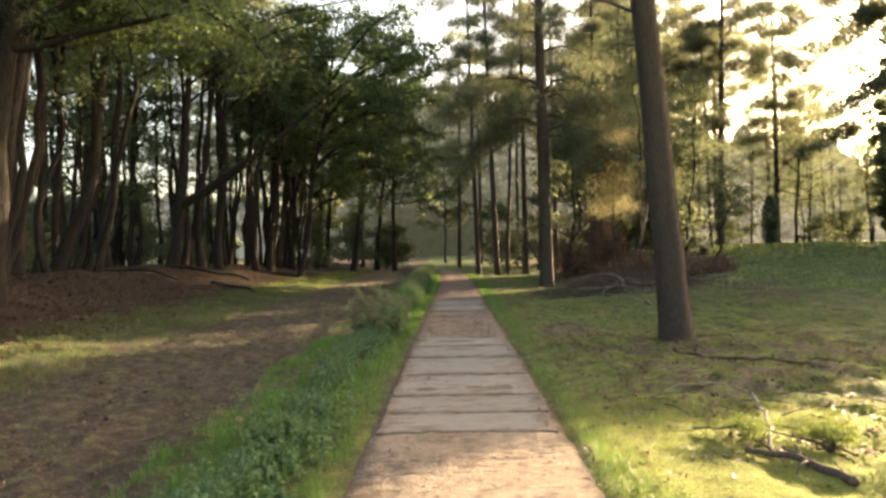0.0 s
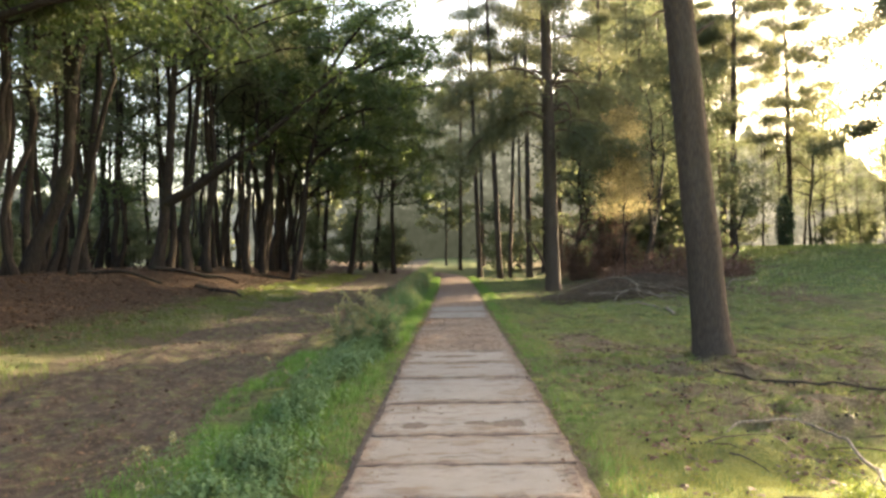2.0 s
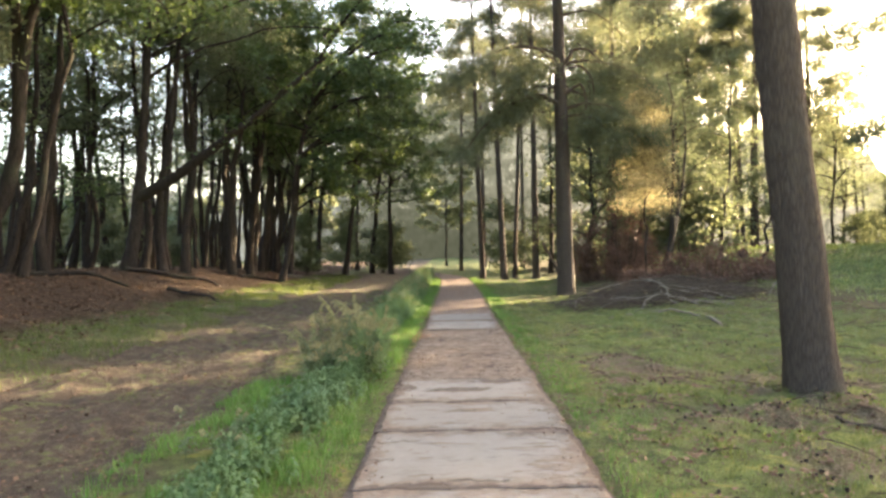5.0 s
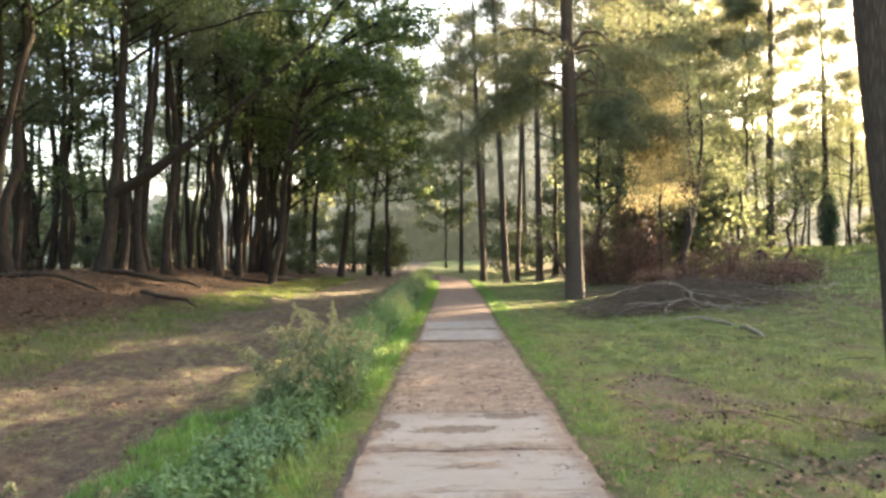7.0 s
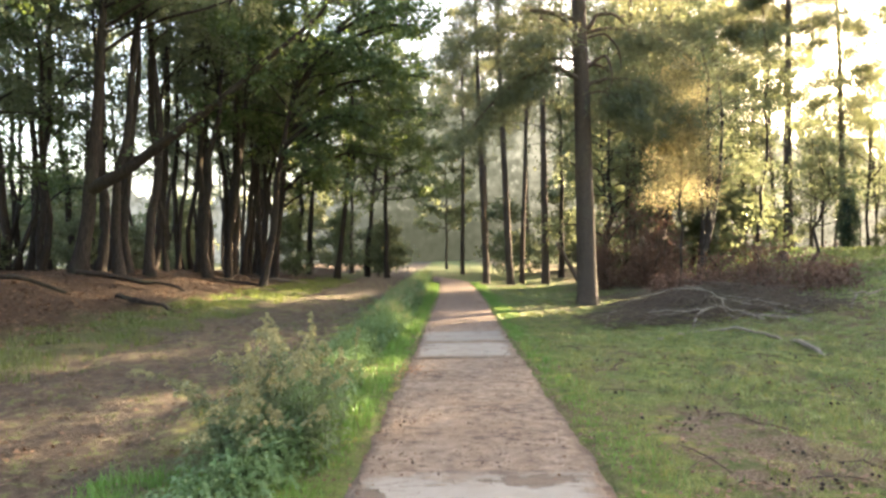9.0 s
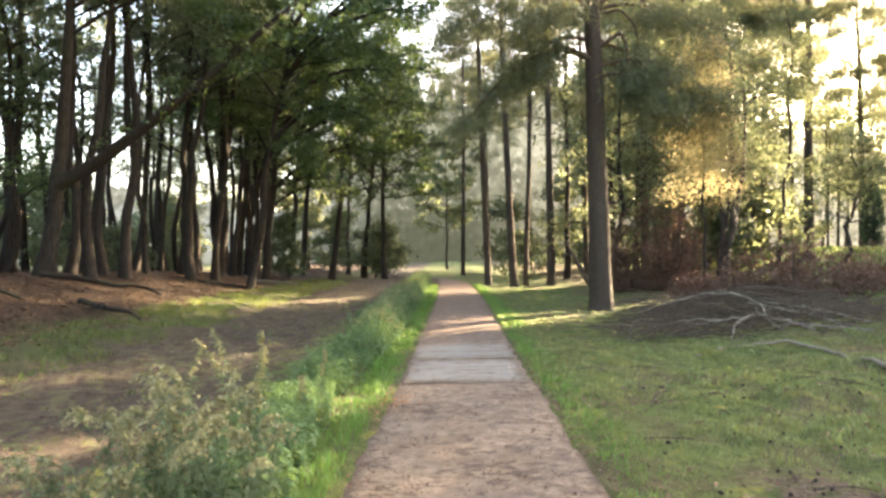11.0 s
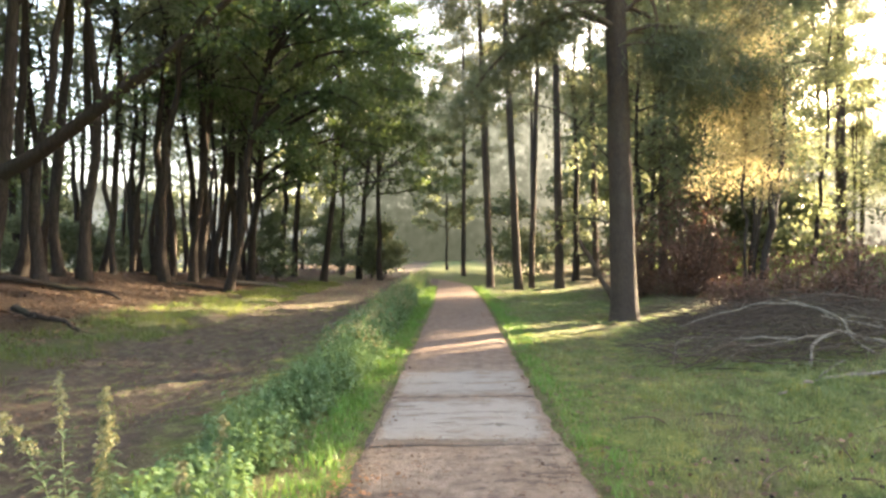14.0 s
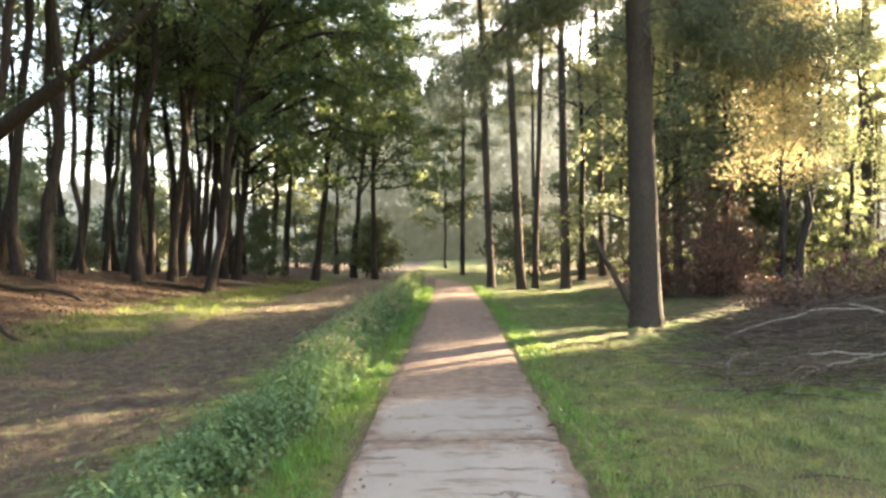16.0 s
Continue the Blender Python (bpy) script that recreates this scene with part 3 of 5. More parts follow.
def path_sheet():
    ys = spaced((-6, 2, 0.5), (2, 26, 0.1), (26, 60, 0.4))
    us = np.linspace(-1, 1, 23)
    U, Y = np.meshgrid(us, ys)
    half = half_width(Y) + (0.03 * wave(Y, U * 0.2 + 3 * np.sign(U), 0.8, 21) + 0.015 * wave(Y, U * 0.2 + 3 * np.sign(U), 0.23, 24)) * (np.abs(U) > 0.9)
    X = centre(Y) + U * half
    Z = 0.005 + 0.002 * wave(X, Y, 0.5, 22) + 0.003 * wave(X, Y, 1.7, 23) - 0.022 * np.abs(U) ** 8 - 0.02 * (np.abs(U) > 0.98)
    v = np.stack([X, Y, Z], -1).reshape(-1, 3)
    i, j = np.meshgrid(np.arange(len(ys) - 1), np.arange(len(us) - 1), indexing="ij")
    a = i * len(us) + j
    return v, np.stack([a, a + 1, a + len(us) + 1, a + len(us)], -1).reshape(-1, 4)


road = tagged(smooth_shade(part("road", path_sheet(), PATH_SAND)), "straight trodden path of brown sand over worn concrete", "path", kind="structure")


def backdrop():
    """Misty woods far off: a glowing wall with an uneven crown line. Haze is painted into its emission, paler towards
    the sun and over the open field.
    """
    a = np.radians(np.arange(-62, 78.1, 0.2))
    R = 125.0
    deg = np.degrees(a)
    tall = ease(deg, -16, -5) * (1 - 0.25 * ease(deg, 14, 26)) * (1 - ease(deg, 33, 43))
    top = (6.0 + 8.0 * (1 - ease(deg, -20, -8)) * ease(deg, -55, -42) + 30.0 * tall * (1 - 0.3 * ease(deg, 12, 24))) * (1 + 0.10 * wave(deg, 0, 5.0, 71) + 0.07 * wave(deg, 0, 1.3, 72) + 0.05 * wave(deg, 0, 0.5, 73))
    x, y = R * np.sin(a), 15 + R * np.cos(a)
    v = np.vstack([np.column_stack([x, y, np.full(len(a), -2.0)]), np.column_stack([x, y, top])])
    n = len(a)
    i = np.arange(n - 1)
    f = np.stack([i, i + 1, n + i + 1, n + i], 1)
    k = Nodes("glowing_mist_backdrop")
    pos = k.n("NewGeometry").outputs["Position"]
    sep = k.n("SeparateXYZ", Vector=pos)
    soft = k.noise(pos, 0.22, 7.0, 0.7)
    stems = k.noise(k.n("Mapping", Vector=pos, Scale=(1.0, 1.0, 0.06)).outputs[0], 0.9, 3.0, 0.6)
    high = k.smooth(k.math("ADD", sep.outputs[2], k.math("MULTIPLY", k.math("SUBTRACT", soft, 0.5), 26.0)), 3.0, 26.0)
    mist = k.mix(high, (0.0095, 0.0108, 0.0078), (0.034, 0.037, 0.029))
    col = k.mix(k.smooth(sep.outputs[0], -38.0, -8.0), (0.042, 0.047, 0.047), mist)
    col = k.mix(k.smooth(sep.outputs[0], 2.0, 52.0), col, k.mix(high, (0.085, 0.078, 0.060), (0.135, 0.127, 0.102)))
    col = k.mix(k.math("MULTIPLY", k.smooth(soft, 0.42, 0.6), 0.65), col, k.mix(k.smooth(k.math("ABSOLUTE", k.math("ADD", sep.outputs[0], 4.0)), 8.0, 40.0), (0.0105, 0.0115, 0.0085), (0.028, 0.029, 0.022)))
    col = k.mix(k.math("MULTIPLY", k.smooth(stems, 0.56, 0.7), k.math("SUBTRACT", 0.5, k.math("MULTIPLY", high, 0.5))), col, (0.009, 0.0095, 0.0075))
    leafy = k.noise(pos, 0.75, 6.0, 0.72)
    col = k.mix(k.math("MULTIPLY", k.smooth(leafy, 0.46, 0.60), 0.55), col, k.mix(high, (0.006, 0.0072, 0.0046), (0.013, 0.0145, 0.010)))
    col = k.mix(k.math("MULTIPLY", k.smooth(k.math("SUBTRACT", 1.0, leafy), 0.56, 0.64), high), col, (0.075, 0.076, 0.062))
    # Emission stands in for lit haze; the wall is no lamp.
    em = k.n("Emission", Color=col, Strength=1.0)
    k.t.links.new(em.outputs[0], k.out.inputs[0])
    tagged(part("backdrop", (v, f), k.m), "glowing backdrop of painted mist and distant woods", "backdrop", kind="structure")


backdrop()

# ---- the tall pines beside the path ----
pine("pine_tree", (3.85, 10.15), 17.0, 0.48, (-1.1, 0.4), 11, "large leaning Scots pine with grey-brown plated bark", first=0.5, reach=3.2,
     stubs=((4.3, 0.3, 0.45, 0.3), (3.6, 0.5, 0.3, 0.12), (5.3, 2.6, 1.2, 0.5), (5.6, 0.2, 0.9, 0.4), (4.9, 3.4, 0.2, 0.05)), sides=22)
tall_pine = pine("pine_tree", (4.08, 23.95), 18.0, 0.54, (-0.08, 0.3), 12, "tall Scots pine with drooping lower boughs beside the path", first=0.5, reach=3.6, stubs=((7.6, 3.0, 1.3, 0.35), (7.4, 0.2, 0.8, 0.3), (6.9, 0.4, 0.9, -0.5), (5.9, 0.1, 0.6, 0.15), (6.5, 3.3, 0.4, 0.1), (5.0, 0.3, 0.35, -0.2)),
     tuft=70, size=0.15, extra=((6.2, (0.9, 23.8, 4.6), 0.055, (0, 0, 0.75)), (6.7, (1.3, 24.7, 5.1), 0.05, (0, 0, 0.7)), (6.0, (6.9, 23.4, 4.8), 0.05, (0, 0, 0.6)), (6.6, (6.3, 25.0, 5.2), 0.05, (0, 0, 0.6)), (5.7, (5.7, 23.2, 4.5), 0.035, (0, 0, 0.5)), (7.0, (2.3, 23.4, 6.6), 0.05, (0, 0, 0.6)), (7.4, (7.4, 24.0, 6.2), 0.055, (0, 0, 0.6)), (7.8, (0.6, 24.4, 7.0), 0.055, (0, 0, 0.6))), sides=18)
def crooked_limb(tree, points, r):
    """A bare bent limb on a trunk, given from the tree's foot."""
    g = np.random.default_rng(len(tree.children))
    p = np.asarray(points, float)
    t = np.linspace(0, len(p) - 1, 4 * len(p))
    q = np.stack([np.interp(t, np.arange(len(p)), p[:, i]) for i in range(3)], 1)
    q[1:-1] = (q[:-2] + 2 * q[1:-1] + q[2:]) / 4 + g.normal(size=q[1:-1].shape) * 0.012
    limb = smooth_shade(part("dead_branch", fix(tube(q, np.linspace(r, r * 0.25, len(q)), 6)), BARK_TWIG, tree))
    for k in range(3):
        i = g.integers(3, len(q) - 1)
        o = g.normal(size=3)
        smooth_shade(part("side_twig", fix(tube(bend(q[i], q[i] + o / np.linalg.norm(o) * g.uniform(0.15, 0.4), 4, (0, 0, 0.03), g, 0.02), np.linspace(r * 0.35, r * 0.1, 4), 4)), BARK_TWIG, limb))


for points, r in (([(-0.15, 0, 7.4), (-0.6, -0.1, 7.85), (-1.1, -0.2, 8.0), (-1.75, -0.2, 7.95)], 0.075), ([(0.12, 0, 7.5), (0.4, -0.1, 7.9), (0.8, -0.2, 7.85), (1.15, -0.2, 7.5)], 0.07),
                  ([(0.15, 0, 6.5), (0.55, -0.2, 6.8), (0.72, -0.3, 6.3), (0.6, -0.3, 5.7), (0.5, -0.3, 5.3)], 0.05), ([(0.15, 0, 7.3), (0.6, 0, 7.4), (0.95, -0.1, 7.0), (1.0, -0.1, 6.4)], 0.045),
                  ([(-0.15, 0, 6.2), (-0.7, -0.1, 6.5), (-1.4, -0.1, 6.35), (-2.1, -0.1, 5.9), (-2.7, -0.1, 5.3)], 0.06)):
    crooked_limb(tall_pine, points, r)
for (px, py), girth, lean, seed in (((4.80, 35.2), 0.36, (-0.1, 0), 13), ((3.32, 36.0), 0.36, (-0.5, 0), 14), ((3.90, 36.6), 0.24, (0.9, 0.5), 15), ((2.28, 37.4), 0.32, (-0.4, 0), 16),
                                    ((7.6, 41.0), 0.3, (-0.2, 0), 19)):
    pine("pine_tree", (px, py), 17.0 + seed % 4, girth, lean, seed, "slender Scots pine with a bare trunk in the roadside row", first=0.56, reach=2.3, n=18, group="row of pines by the path", tuft=36)
pine("pine_tree", (15.9, 35.6), 18.0, 0.42, (0.5, 0), 31, "tall pine on the grassy mound against bright sky", first=0.5, reach=3.6, n=36, tuft=60)
pine("pine_tree", (15.4, 35.8), 13.0, 0.22, (-0.2, 0.4), 32, "thin pine stem beside the tall pine on the mound", first=0.5, reach=1.8, n=22, tuft=50)
pine("pine_tree", (22.7, 42.4), 16.0, 0.40, (-0.1, 0), 33, "broad pine behind the juniper on the mound", first=0.36, reach=3.9, n=46, tuft=56)

# ---- the oak belt on the bank ----
oak_rows = [
    # x, y, girth, lean x, lean y, bow
    (-12.3, 18.3, 0.34, 0.8, 0.3, 0.1), (-12.4, 20.6, 0.46, 3.2, 0.4, 0.2), (-12.4, 23.8, 0.36, 0.6, 0.2, -0.1),
    (-10.3, 27.5, 0.36, 1.2, 0.6, -0.3), (-11.9, 30.0, 0.3, 0.9, 0, 0.1), (-10.3, 29.6, 0.4, 0.5, 0.4, -0.1),
    (-11.0, 32.6, 0.24, 1.2, 0, -0.6), (-10.5, 34.6, 0.36, 0.3, 0, 0), (-11.2, 37.0, 0.3, 0.6, 0, 0), (-9.6, 35.9, 0.36, 1.4, 0, 0.1),
    (-10.3, 38.0, 0.3, 1.0, 0, 0), (-10.1, 39.6, 0.32, 1.6, 0, 0.1), (-10.7, 43.6, 0.34, 1.2, 0, 0.1), (-10.5, 45.2, 0.3, 1.7, 0, 0), (-9.4, 48.2, 0.4, 1.0, 0, 0.1),
    (-11.5, 28.5, 0.36, 0.5, 0.2, 0.1), (-11.0, 29.5, 0.3, 0.9, 0, -0.1), (-12.5, 34.7, 0.32, 0.7, 0, 0.1), (-9.7, 33.6, 0.38, 1.1, 0, 0), (-9.9, 37.3, 0.44, 1.1, 0, 0.1),
    (-10.4, 41.3, 0.38, 1.3, 0, 0), (-10.0, 42.3, 0.34, 1.6, 0, 0.1), (-9.0, 49.9, 0.44, 0.8, 0, 0), (-6.6, 54.0, 0.34, 0.1, 0, 0), (-12.6, 15.0, 0.4, 1.0, 0, 0.3), (-9.6, 9.5, 0.5, 1.0, 0.2, 0.2), (-10.4, 4.5, 0.42, 0.6, 0, 0.1),
]
for i, (x, y) in enumerate(((-11.2, 16.0), (-13.6, 18.0), (-12.6, 13.0), (-13.0, 20.5), (-11.4, 21.2), (-13.4, 23.4), (-12.2, 17.6))):
    broadleaf("oak_tree", (x, y), 12.5, 0.26, (0.9 - 0.3 * (i % 4), 0.3), 130 + i, "crooked shady oak at the edge of the bank", LEAF_OAK, 0.15, first=0.56, spread=2.5, n_limbs=13, leaf_count=46, crown=0.8, bow=0.6, group="oak belt on the bank", crook=0.14)
for i, (x, y, girth, lx, ly, bw) in enumerate(oak_rows):
    broadleaf("oak_tree", (x, y), 12.5 + (i * 37 % 5) * 0.7, girth, (lx, ly), 100 + i, "slender dark-trunked oak in a dense belt on the bank", first=0.68 if 22 < y < 31 else 0.54, spread=2.2 if 22 < y < 31 else 2.7, bow=bw, crown=0.7 if 22 < y < 31 else 0.5 if 31 < y < 38 and x < -9.5 else 0.85,
              group="oak belt on the bank", fork=0.3 if i % 4 == 1 else 0.0, n_limbs=11, leaf_count=52, leaf_size=0.15, crook=0.115)
broadleaf("oak_tree", (-11.4, 27.0), 13.0, 0.54, (0.9, 0.2), 150, "oak with one long arching limb over the sandy ride", LEAF_OAK, 0.14, first=0.68, spread=3.0, n_limbs=7, leaf_count=30,
          extra=((2.9, (-3.8, 26.2, 8.2), 0.23, (0, 0, -0.25)), (7.4, (-3.0, 27.5, 9.6), 0.06, (0, 0, 0.9)), (8.2, (-1.8, 26.0, 10.8), 0.06, (0, 0, 0.9)), (9.4, (-2.6, 24.0, 10.4), 0.05, (0, 0, 0.8)), (9.8, (-0.6, 27.4, 12.0), 0.06, (0, 0, 0.8))))
broadleaf("oak_tree", (-9.2, 13.0), 13.5, 0.5, (1.2, 0.4), 151, "oak whose leafy boughs overhang the ride", LEAF_OAK, 0.10, first=0.36, spread=3.6, n_limbs=16, leaf_count=140, crown=0.62,
          extra=((5.2, (-3.2, 11.6, 5.2), 0.09, (0, 0, 1.1)), (5.8, (-4.4, 13.8, 5.6), 0.09, (0, 0, 1.2)), (6.4, (-2.6, 13.0, 7.0), 0.1, (0, 0, 1.1)), (7.2, (-4.0, 16.0, 6.6), 0.09, (0, 0, 1.0)), (7.6, (-1.8, 15.0, 8.6), 0.1, (0, 0, 0.8))))
broadleaf("oak_tree", (-8.6, 40.0), 14.0, 0.4, (1.6, 0), 152, "oak leaning towards the light over the ride", LEAF_OAK, 0.18, first=0.3, spread=4.2, n_limbs=14, leaf_count=60,
          extra=((6.4, (0.3, 39.0, 8.6), 0.1, (0, 0, 1.2)), (7.6, (0.4, 40.5, 11.6), 0.1, (0, 0, 1.0)), (9.0, (-0.2, 38.6, 13.6), 0.1, (0, 0, 1.0)), (5.6, (-0.6, 40.5, 6.4), 0.08, (0, 0, 1.2)), (4.6, (-2.2, 39, 6.4), 0.1, (0, 0, 1.0)), (6.6, (-1.2, 38, 8.6), 0.1, (0, 0, 1.0)), (8.0, (-0.4, 41, 11.0), 0.1, (0, 0, 1.0)), (3.6, (-4.0, 40.0, 4.4), 0.07, (0, 0, 0.8))))
for i, (x, y, h) in enumerate(((-10.6, 11.0, 12.0), (-11.6, 16.8, 13.0))):
    broadleaf("oak_tree", (x, y), h, 0.4, (1.0, 0.3), 158 + i, "broad-crowned oak shading the edge of the ride", LEAF_OAK, 0.125, first=0.55, spread=3.4, n_limbs=15, leaf_count=60, group="oak belt on the bank")
# Added with crowns above the view to hold skylight off the ride.
for i, (x, y) in enumerate(((-8.0, 3.2), (-9.2, 8.6), (-11.2, 15.4))):
    broadleaf("oak_tree", (x, y), 17.0, 0.5, (3.2, 0.4), 165 + i, "tall oak added unseen to block skylight over the ride", LEAF_OAK, 0.38, first=0.6, spread=5.0, n_limbs=16, leaf_count=16, group="oak belt on the bank")
# deeper rows behind, thinner and scattered
g0 = np.random.default_rng(7)
deep = [broadleaf("oak_tree", (-15.0, 22.0 + 3 * i), 12.0 + i, 0.24 + 0.03 * i, (0.4 * (i - 1), 0.2), 170 + i, "thin bare-stemmed tree deep in the oak belt", first=0.40, spread=1.8, n_limbs=10, leaf_count=14, leaf_size=0.18, crown=0.75, group="oak belt on the bank") for i in range(4)]
for i in range(12):
    x, y = -9.6 - g0.uniform(0, 3.2), 34.5 + i * 1.2 + g0.uniform(-0.7, 0.7)
    copy_thing(deep[i % 4], Matrix.Translation((x, y, float(land(x, y)) - 0.05)) @ Matrix.Rotation(g0.uniform(0, 6.28), 4, "Z") @ Matrix.Scale(g0.uniform(0.95, 1.15), 4))
for i in range(44):
    x, y = -13.2 - g0.uniform(0, 6.5), 9 + i * 1.25 + g0.uniform(-0.6, 0.6)
    copy_thing(deep[i % 4], Matrix.Translation((x, y, float(land(x, y)) - 0.05)) @ Matrix.Rotation(g0.uniform(0, 6.28), 4, "Z") @ Matrix.Scale(g0.uniform(0.8, 1.15), 4))

# ---- leafy trees that close the ride and the end of the path ----
broadleaf("oak_tree", (-6.2, 45.0), 16.0, 0.4, (1.6, 0), 153, "dense dark oak whose crown closes the view", LEAF_OAK, 0.19, first=0.3, spread=5.2, n_limbs=20, leaf_count=54)
broadleaf("oak_tree", (-5.2, 52.0), 17.0, 0.42, (1.8, 0), 154, "tall leafy oak at the bend of the path", LEAF_OAK, 0.19, first=0.3, spread=5.2, n_limbs=20, leaf_count=50)
broadleaf("oak_tree", (-3.4, 48.0), 17.0, 0.36, (0.4, 0), 156, "tall leafy oak where the path bends", LEAF_OAK, 0.18, first=0.28, spread=3.9, n_limbs=24, leaf_count=46)
broadleaf("oak_tree", (-7.4, 33.5), 15.0, 0.34, (2.4, 0.5), 155, "oak leaning out over the sandy ride", LEAF_OAK, 0.18, first=0.45, spread=4.6, n_limbs=18, leaf_count=70,
          extra=((6.0, (-2.4, 33.0, 6.6), 0.1, (0, 0, 1.0)), (7.2, (-1.4, 34.0, 8.6), 0.1, (0, 0, 1.0)), (8.6, (-0.6, 32.5, 10.6), 0.1, (0, 0, 1.0)), (9.4, (-0.2, 34.5, 13.0), 0.1, (0, 0, 1.0)), (5.4, (-4.2, 33.0, 4.6), 0.07, (0, 0, 0.9)), (9.8, (0.3, 33.0, 11.6), 0.1, (0, 0, 1.0)), (10.6, (-1.6, 31.5, 13.6), 0.1, (0, 0, 0.8)), (8.0, (-3.0, 31.0, 9.6), 0.09, (0, 0, 0.8))))
far = [broadleaf("woodland_tree", ((-15.0, 64.0), (14.0, 60.5), (20.0, 64.5))[i], 15.0 + i, 0.34, (0.3, 0), 190 + i, "dense leafy woodland tree, far filler and sun block", first=0.26, spread=4.2, n_limbs=20, leaf_count=20, leaf_size=0.42, group="woods beyond the path") for i in range(3)]


def planted(proto, x, y, size):
    return copy_thing(proto, Matrix.Translation((x, y, float(land(x, y)) - 0.05)) @ Matrix.Rotation(g0.uniform(0, 6.28), 4, "Z") @ Matrix.Scale(size, 4))


for x, y, size in ((-12.0, 66.0, 0.8), (0.6, 70.0, 0.8)):
    planted(far[int(abs(x) * 3) % 3], x, y, size)
shrubs = [broadleaf("shrub", (5.0 + 2.5 * i, 46.0), 2.6 + 0.4 * i, 0.09, (0.2, 0.1), 230 + i, "leafy undergrowth shrub beneath the trees", first=0.05, spread=1.3, n_limbs=10, leaf_count=13, leaf_size=0.2, group="undergrowth at the wood's edge") for i in range(3)]
for i in range(2):
    x, y = -4.5 + i * 0.8 + g0.uniform(-0.4, 0.4), 51.5 + (i // 20) * 4 + g0.uniform(-1.5, 1.5)
    if abs(x - float(centre(y))) > 1.4:
        planted(shrubs[i % 3], x, y, g0.uniform(0.6, 1.25))
for i in range(3):
    planted(shrubs[i % 3], 10.5 + i * 2.0 + g0.uniform(-0.5, 0.5), 44 + g0.uniform(-3, 5), g0.uniform(0.5, 0.9))
for i in range(16):
    planted(shrubs[i % 3], -23 + g0.uniform(-3, 2), 20 + i * 3.0 + g0.uniform(-1, 1), g0.uniform(1.2, 2.1))
for i in range(4):
    planted(shrubs[i % 3], -13.5 + i * 3.0 + g0.uniform(-0.5, 0.5), 57 + g0.uniform(-2, 4), g0.uniform(0.8, 1.4))
broadleaf("oak_sapling", (-8.6, 44.0), 3.4, 0.07, (0.2, 0), 236, "yellow-green oak sapling at the foot of the trunks", LEAF_WEED, 0.13, first=0.1, spread=0.9, n_limbs=12, leaf_count=30)
broadleaf("oak_sapling", (-6.9, 50.0), 4.2, 0.07, (0.2, 0), 237, "yellow-green oak sapling at the foot of the trunks", LEAF_WEED, 0.14, first=0.1, spread=1.1, n_limbs=12, leaf_count=30)
for i in range(10):
    planted(deep[i % 4], -11.5 - g0.uniform(0, 5), 8 + i * 1.5 + g0.uniform(-0.5, 0.5), g0.uniform(0.85, 1.15))
for x, y, size in ((-16.5, 31.0, 1.15), (-17.5, 34.0, 1.2), (-15.5, 29.0, 1.0), (-18.5, 37.0, 1.2), (-15.0, 25.5, 1.0), (-19.0, 30.5, 1.2)):
    planted(deep[int(y) % 4], x, y, size)
for i, (x, y) in enumerate(((-17.2, 32.6), (-19.5, 35.5), (-16.0, 27.2))):
    broadleaf("oak_tree", (x, y), 10.5 + i, 0.26, (0.5, 0.2), 180 + i, "leafy young oak deep in the oak belt", LEAF_OAK, 0.17, first=0.22, spread=2.8, n_limbs=14, leaf_count=26, crown=0.8, bow=0.4, group="oak belt on the bank")
for i in range(22):
    x, y = -12.5 - g0.uniform(0, 7), 16 + i * 1.6
    planted(shrubs[i % 3], x, y, g0.uniform(0.35, 0.8))

# ---- woods towards the sun, beside the mound: mostly trees added to block it ----
# Out-of-view oaks, spaced so that their gaps shape the sun streaks.
screen = broadleaf("oak_tree", (18.1, 20.95), 17.0, 0.34, (0.1, 0), 240, "slim leafy oak added unseen to block the low sun", LEAF_DULL, 0.33, first=0.05, spread=1.9, n_limbs=40, leaf_count=22, group="oaks towards the sun")
for x, y, size in ((19.6, 20.95, 0.75), (21.0, 25.5, 0.98), (22.6, 28.55, 1.0), (22.6, 24.9, 1.05), (20.9, 23.6, 0.95), (24.5, 28.0, 1.05), (27.0, 30.2, 1.15), (27.5, 28.4, 1.15), (31.0, 33.4, 1.2), (29.0, 29.8, 1.2), (24.4, 33.05, 0.43), (24.3, 33.65, 0.43), (24.8, 32.5, 0.48), (29.4, 39.45, 0.58), (32.3, 42.3, 0.84), (30.2, 40.9, 0.85), (18.8, 18.25, 0.335), (30.4, 38.5, 0.56)):
    planted(screen, x, y, size)
slim = broadleaf("oak_tree", (40.5, 49.2), 12.0, 0.4, (0.1, 0), 241, "tall slim leafy oak added unseen to block the low sun", LEAF_DULL, 0.3, first=0.06, spread=1.25, n_limbs=54, leaf_count=36, group="oaks towards the sun")
planted(slim, 39.5, 54.0, 0.7)
# The second extra bough is added to cut the sun streak on the ride.
pine("pine_tree", (20.4, 27.3), 16.0, 0.4, (-0.2, 0), 35, "broad pine beyond the mossy slope", first=0.52, reach=4.0, n=34, tuft=34, size=0.25,
     extra=((6.2, (16.2, 28.0, 5.8), 0.05, (0, 0, 0.2)), (7.6, (16.8, 26.1, 7.2), 0.05, (0, 0, 0.3))))
high = pine("pine_tree", (16.0, 47.0), 20.0, 0.4, (0.2, 0), 36, "tall high-crowned pine, wood filler and sun block", first=0.54, reach=4.2, n=36, tuft=30, size=0.25, group="high pines in the misty wood")
